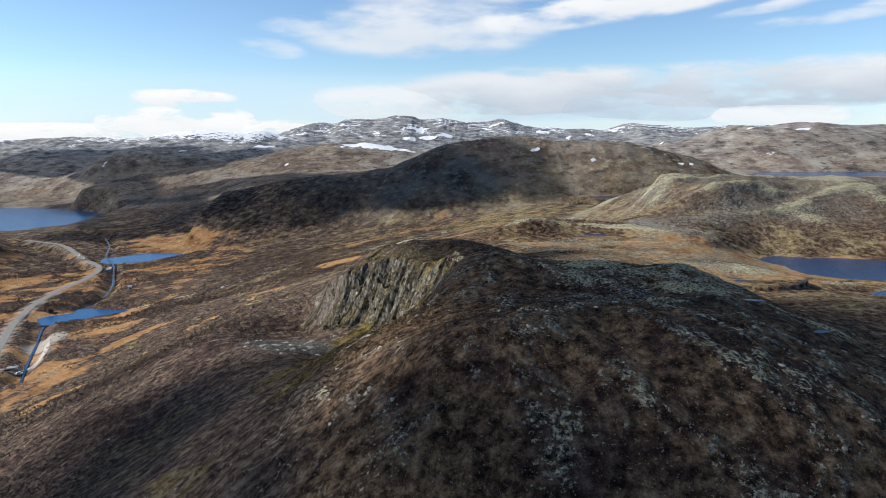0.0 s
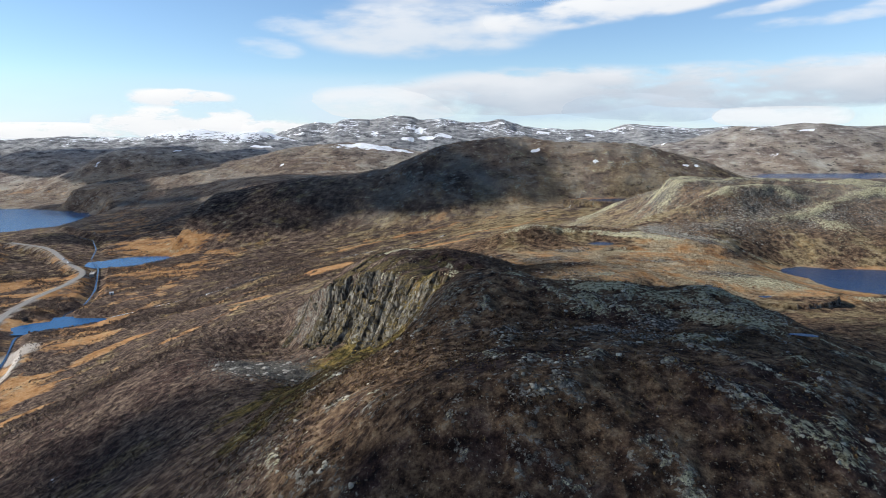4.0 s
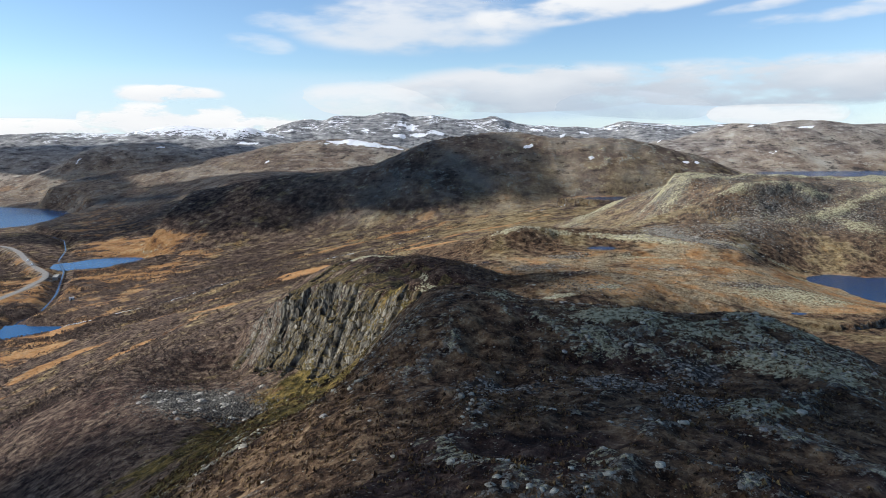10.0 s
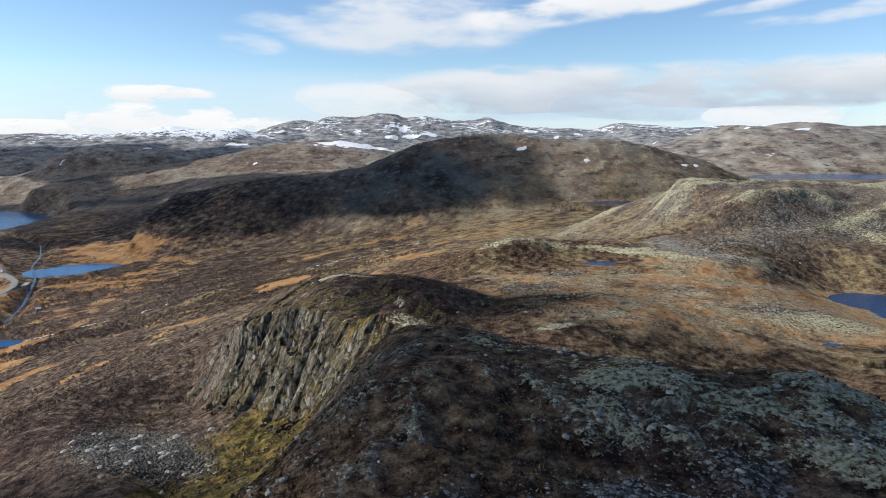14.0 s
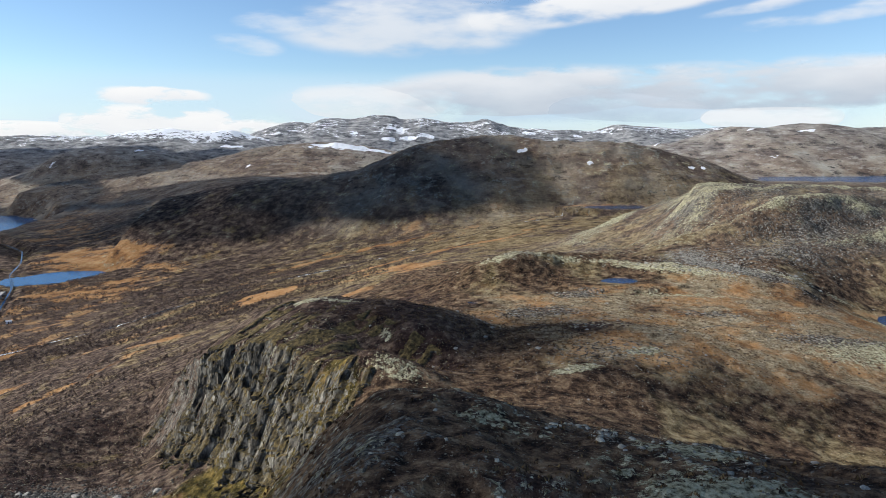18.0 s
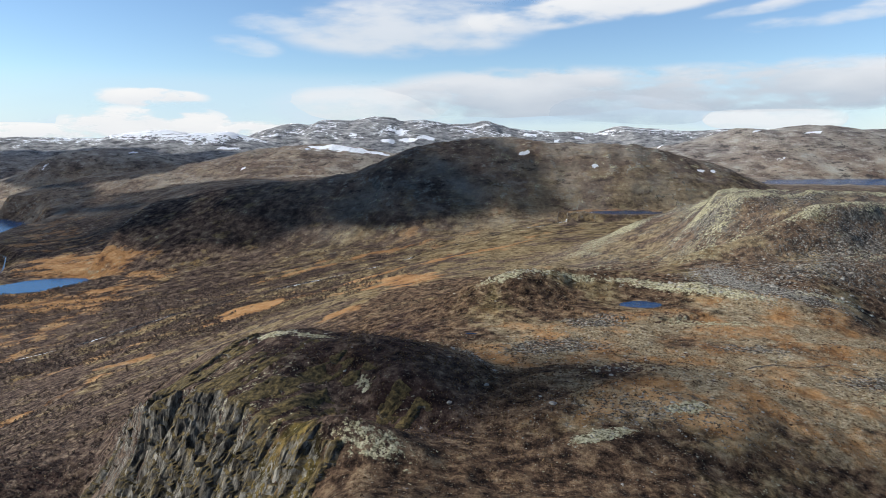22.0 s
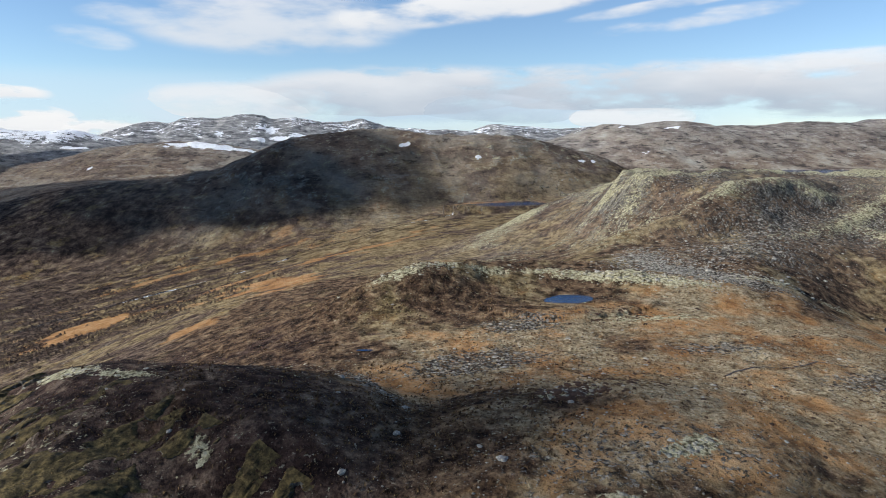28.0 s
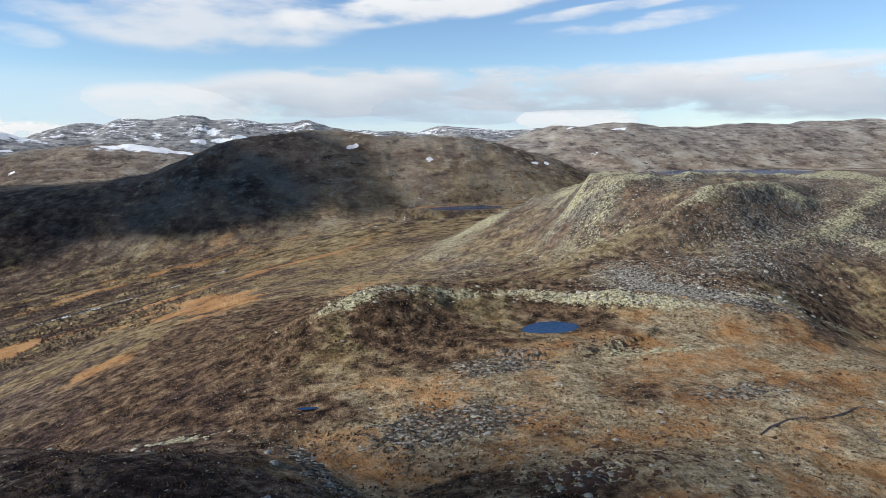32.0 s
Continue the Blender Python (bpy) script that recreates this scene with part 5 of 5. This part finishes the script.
WHITE_PAINT = plain("white vehicle paint", (0.72, 0.73, 0.74), (0.82, 0.82, 0.82), 0.6, 0.3)
DARK_PAINT = plain("dark vehicle paint", (0.02, 0.022, 0.026), (0.035, 0.037, 0.04), 0.6, 0.3)
DARK_GLASS = plain("dark window glass", (0.015, 0.02, 0.025), (0.03, 0.035, 0.04), 0.5, 0.08)
RUBBER = plain("tyre rubber", (0.015, 0.015, 0.015), (0.03, 0.03, 0.03), 3.0, 0.9)
STEEL = plain("galvanised steel", (0.35, 0.36, 0.37), (0.5, 0.5, 0.5), 1.5, 0.5)
CONCRETE = plain("weathered concrete", (0.22, 0.21, 0.19), (0.38, 0.37, 0.34), 0.8)
TARRED = plain("tarred timber", (0.03, 0.024, 0.02), (0.07, 0.055, 0.045), 1.2)


def vehicle(paint, tall, label, category):
    car = tagged(new(category), label, category, "vehicles by the valley road")
    part("body", box(-2.2, 2.2, -0.9, 0.9, 0.35, 0.95), paint, car)
    cabin = part("cabin", box(-1.9, 1.1, -0.84, 0.84, 0.95, tall, 0.14), paint, car)
    part("windscreen", box(0.86, 1.14, -0.72, 0.72, 1.0, tall - 0.1, 0.1, 0.02), DARK_GLASS, cabin, "dark glass windscreen")
    for y in (-0.85, 0.85):
        part("side_window", box(-1.6, 0.8, y - 0.03, y + 0.03, 1.02, tall - 0.12, 0.06, 0.01), DARK_GLASS, cabin, "dark glass side window")
    for x in (-1.35, 1.35):
        for y in (-0.85, 0.85):
            wheel = part("wheel", disc(x, y, 0.33, 0.33, 0.22), RUBBER, car, "black rubber tyre")
            part("rim", disc(x, y * 1.02, 0.33, 0.2, 0.23), STEEL, wheel, "grey steel rim")
    for y in (-0.65, 0.65):
        part("headlight", box(2.16, 2.24, y - 0.18, y + 0.18, 0.62, 0.8, 0, 0.02), STEEL, car, "clear headlight")
    part("bumper", box(2.1, 2.28, -0.85, 0.85, 0.36, 0.55, 0, 0.03), RUBBER, car, "dark bumper")
    return car


def stand(x, y, lift=0.0):
    return float(ground_height(np.array([x]), np.array([y]))[0]) + lift


white_van = vehicle(WHITE_PAINT, 1.95, "white van parked beside the gravel side road", "van")
white_van.matrix_basis = Matrix.Translation((-314, 441, stand(-314, 441, 0.3))) @ Matrix.Rotation(0.7, 4, "Z")
dark_car = vehicle(DARK_PAINT, 1.5, "dark car parked beside the gravel side road", "car")
dark_car.matrix_basis = Matrix.Translation((-320, 437.6, stand(-320, 437.6, 0.3))) @ Matrix.Rotation(0.2, 4, "Z")
copy_thing(white_van, Matrix.Translation((-519, 878.8, stand(-519, 878.8, 0.35))) @ Matrix.Rotation(2.3, 4, "Z"))
copy_thing(white_van, Matrix.Translation((-500, 857, stand(-500, 857, 0.35))) @ Matrix.Rotation(2.3, 4, "Z"))

# mast on the far side of the road
mast = tagged(new("mast"), "slim pale steel mast standing beside the road", "mast")
mast.location = (-498, 716, stand(-498, 716, -0.3))
bm = bmesh.new()
bmesh.ops.create_cone(bm, cap_ends=True, segments=10, radius1=0.45, radius2=0.25, depth=10)
bmesh.ops.translate(bm, verts=bm.verts, vec=(0, 0, 5))
part("pole", bm, STEEL, mast)
part("foot", box(-0.9, 0.9, -0.9, 0.9, 0, 0.7), CONCRETE, mast, "grey concrete foot")
part("cabinet", box(-0.6, 0.6, 0.4, 1.2, 0.6, 2.4), STEEL, mast, "pale grey switch cabinet")

# small white hut in the scrub and a dark one by the road
def hut(x, y, turn, wall_mat, roof_mat, label):
    h = tagged(new("hut"), label, "hut")
    h.matrix_basis = Matrix.Translation((x, y, stand(x, y, -0.2))) @ Matrix.Rotation(turn, 4, "Z")
    part("wall", box(-2, 2, -1.5, 1.5, 0, 2.3, 0, 0.03), wall_mat, h)
    bm = bmesh.new()
    c = [bm.verts.new(q) for q in ((-2.3, -1.8, 2.25), (2.3, -1.8, 2.25), (2.3, 1.8, 2.25), (-2.3, 1.8, 2.25), (-2.3, 0, 3.3), (2.3, 0, 3.3))]
    for f in ((0, 1, 5, 4), (2, 3, 4, 5), (0, 4, 3), (1, 2, 5), (3, 2, 1, 0)):
        bm.faces.new([c[k] for k in f])
    part("roof", bm, roof_mat, h)
    door = part("door", box(-0.45, 0.45, -1.56, -1.46, 0.1, 2.05, 0, 0.01), TARRED, h, "dark timber door")
    part("handle", box(0.3, 0.36, -1.62, -1.54, 1.0, 1.12, 0, 0.01), STEEL, door, "steel handle")
    part("window", box(1.0, 1.6, -1.55, -1.47, 1.1, 1.8, 0, 0.01), DARK_GLASS, h, "dark glass window")
    return h


hut(-351, 682.7, 0.4, WHITE_PAINT, STEEL, "small white hut in the valley scrub")
hut(-388, 598, 1.1, TARRED, TARRED, "small dark timber hut between road and river")

# culvert under the side road, and the bridge where the road crosses the river's bend
for x, y, turn, wide, label in ((-322, 446, 0.5, 7.0, "low grey concrete culvert under the gravel side road"), (-434, 797, 1.9, 16.0, "grey concrete road bridge with steel rails over the river")):
    b = tagged(new("bridge" if wide > 10 else "culvert"), label, "bridge" if wide > 10 else "culvert")
    b.matrix_basis = Matrix.Translation((x, y, stand(x, y, -0.4) if wide < 10 else 17.0)) @ Matrix.Rotation(turn, 4, "Z")
    part("deck", box(-wide / 2, wide / 2, -2.4, 2.4, 1.9, 2.4), CONCRETE, b)
    for side in (-1, 1):
        part("abutment", box(side * wide / 2 - 0.6, side * wide / 2 + 0.6, -2.6, 2.6, -1.5, 1.9), CONCRETE, b)
        rail = part("rail", box(-wide / 2, wide / 2, side * 2.3 - 0.05, side * 2.3 + 0.05, 3.2, 3.34, 0, 0.01), STEEL, b, "steel hand rail")
        for k in range(int(wide / 2) + 1):
            px = -wide / 2 + k * wide / int(wide / 2)
            part("post", box(px - 0.05, px + 0.05, side * 2.3 - 0.05, side * 2.3 + 0.05, 2.4, 3.2, 0, 0.01), STEEL, rail)
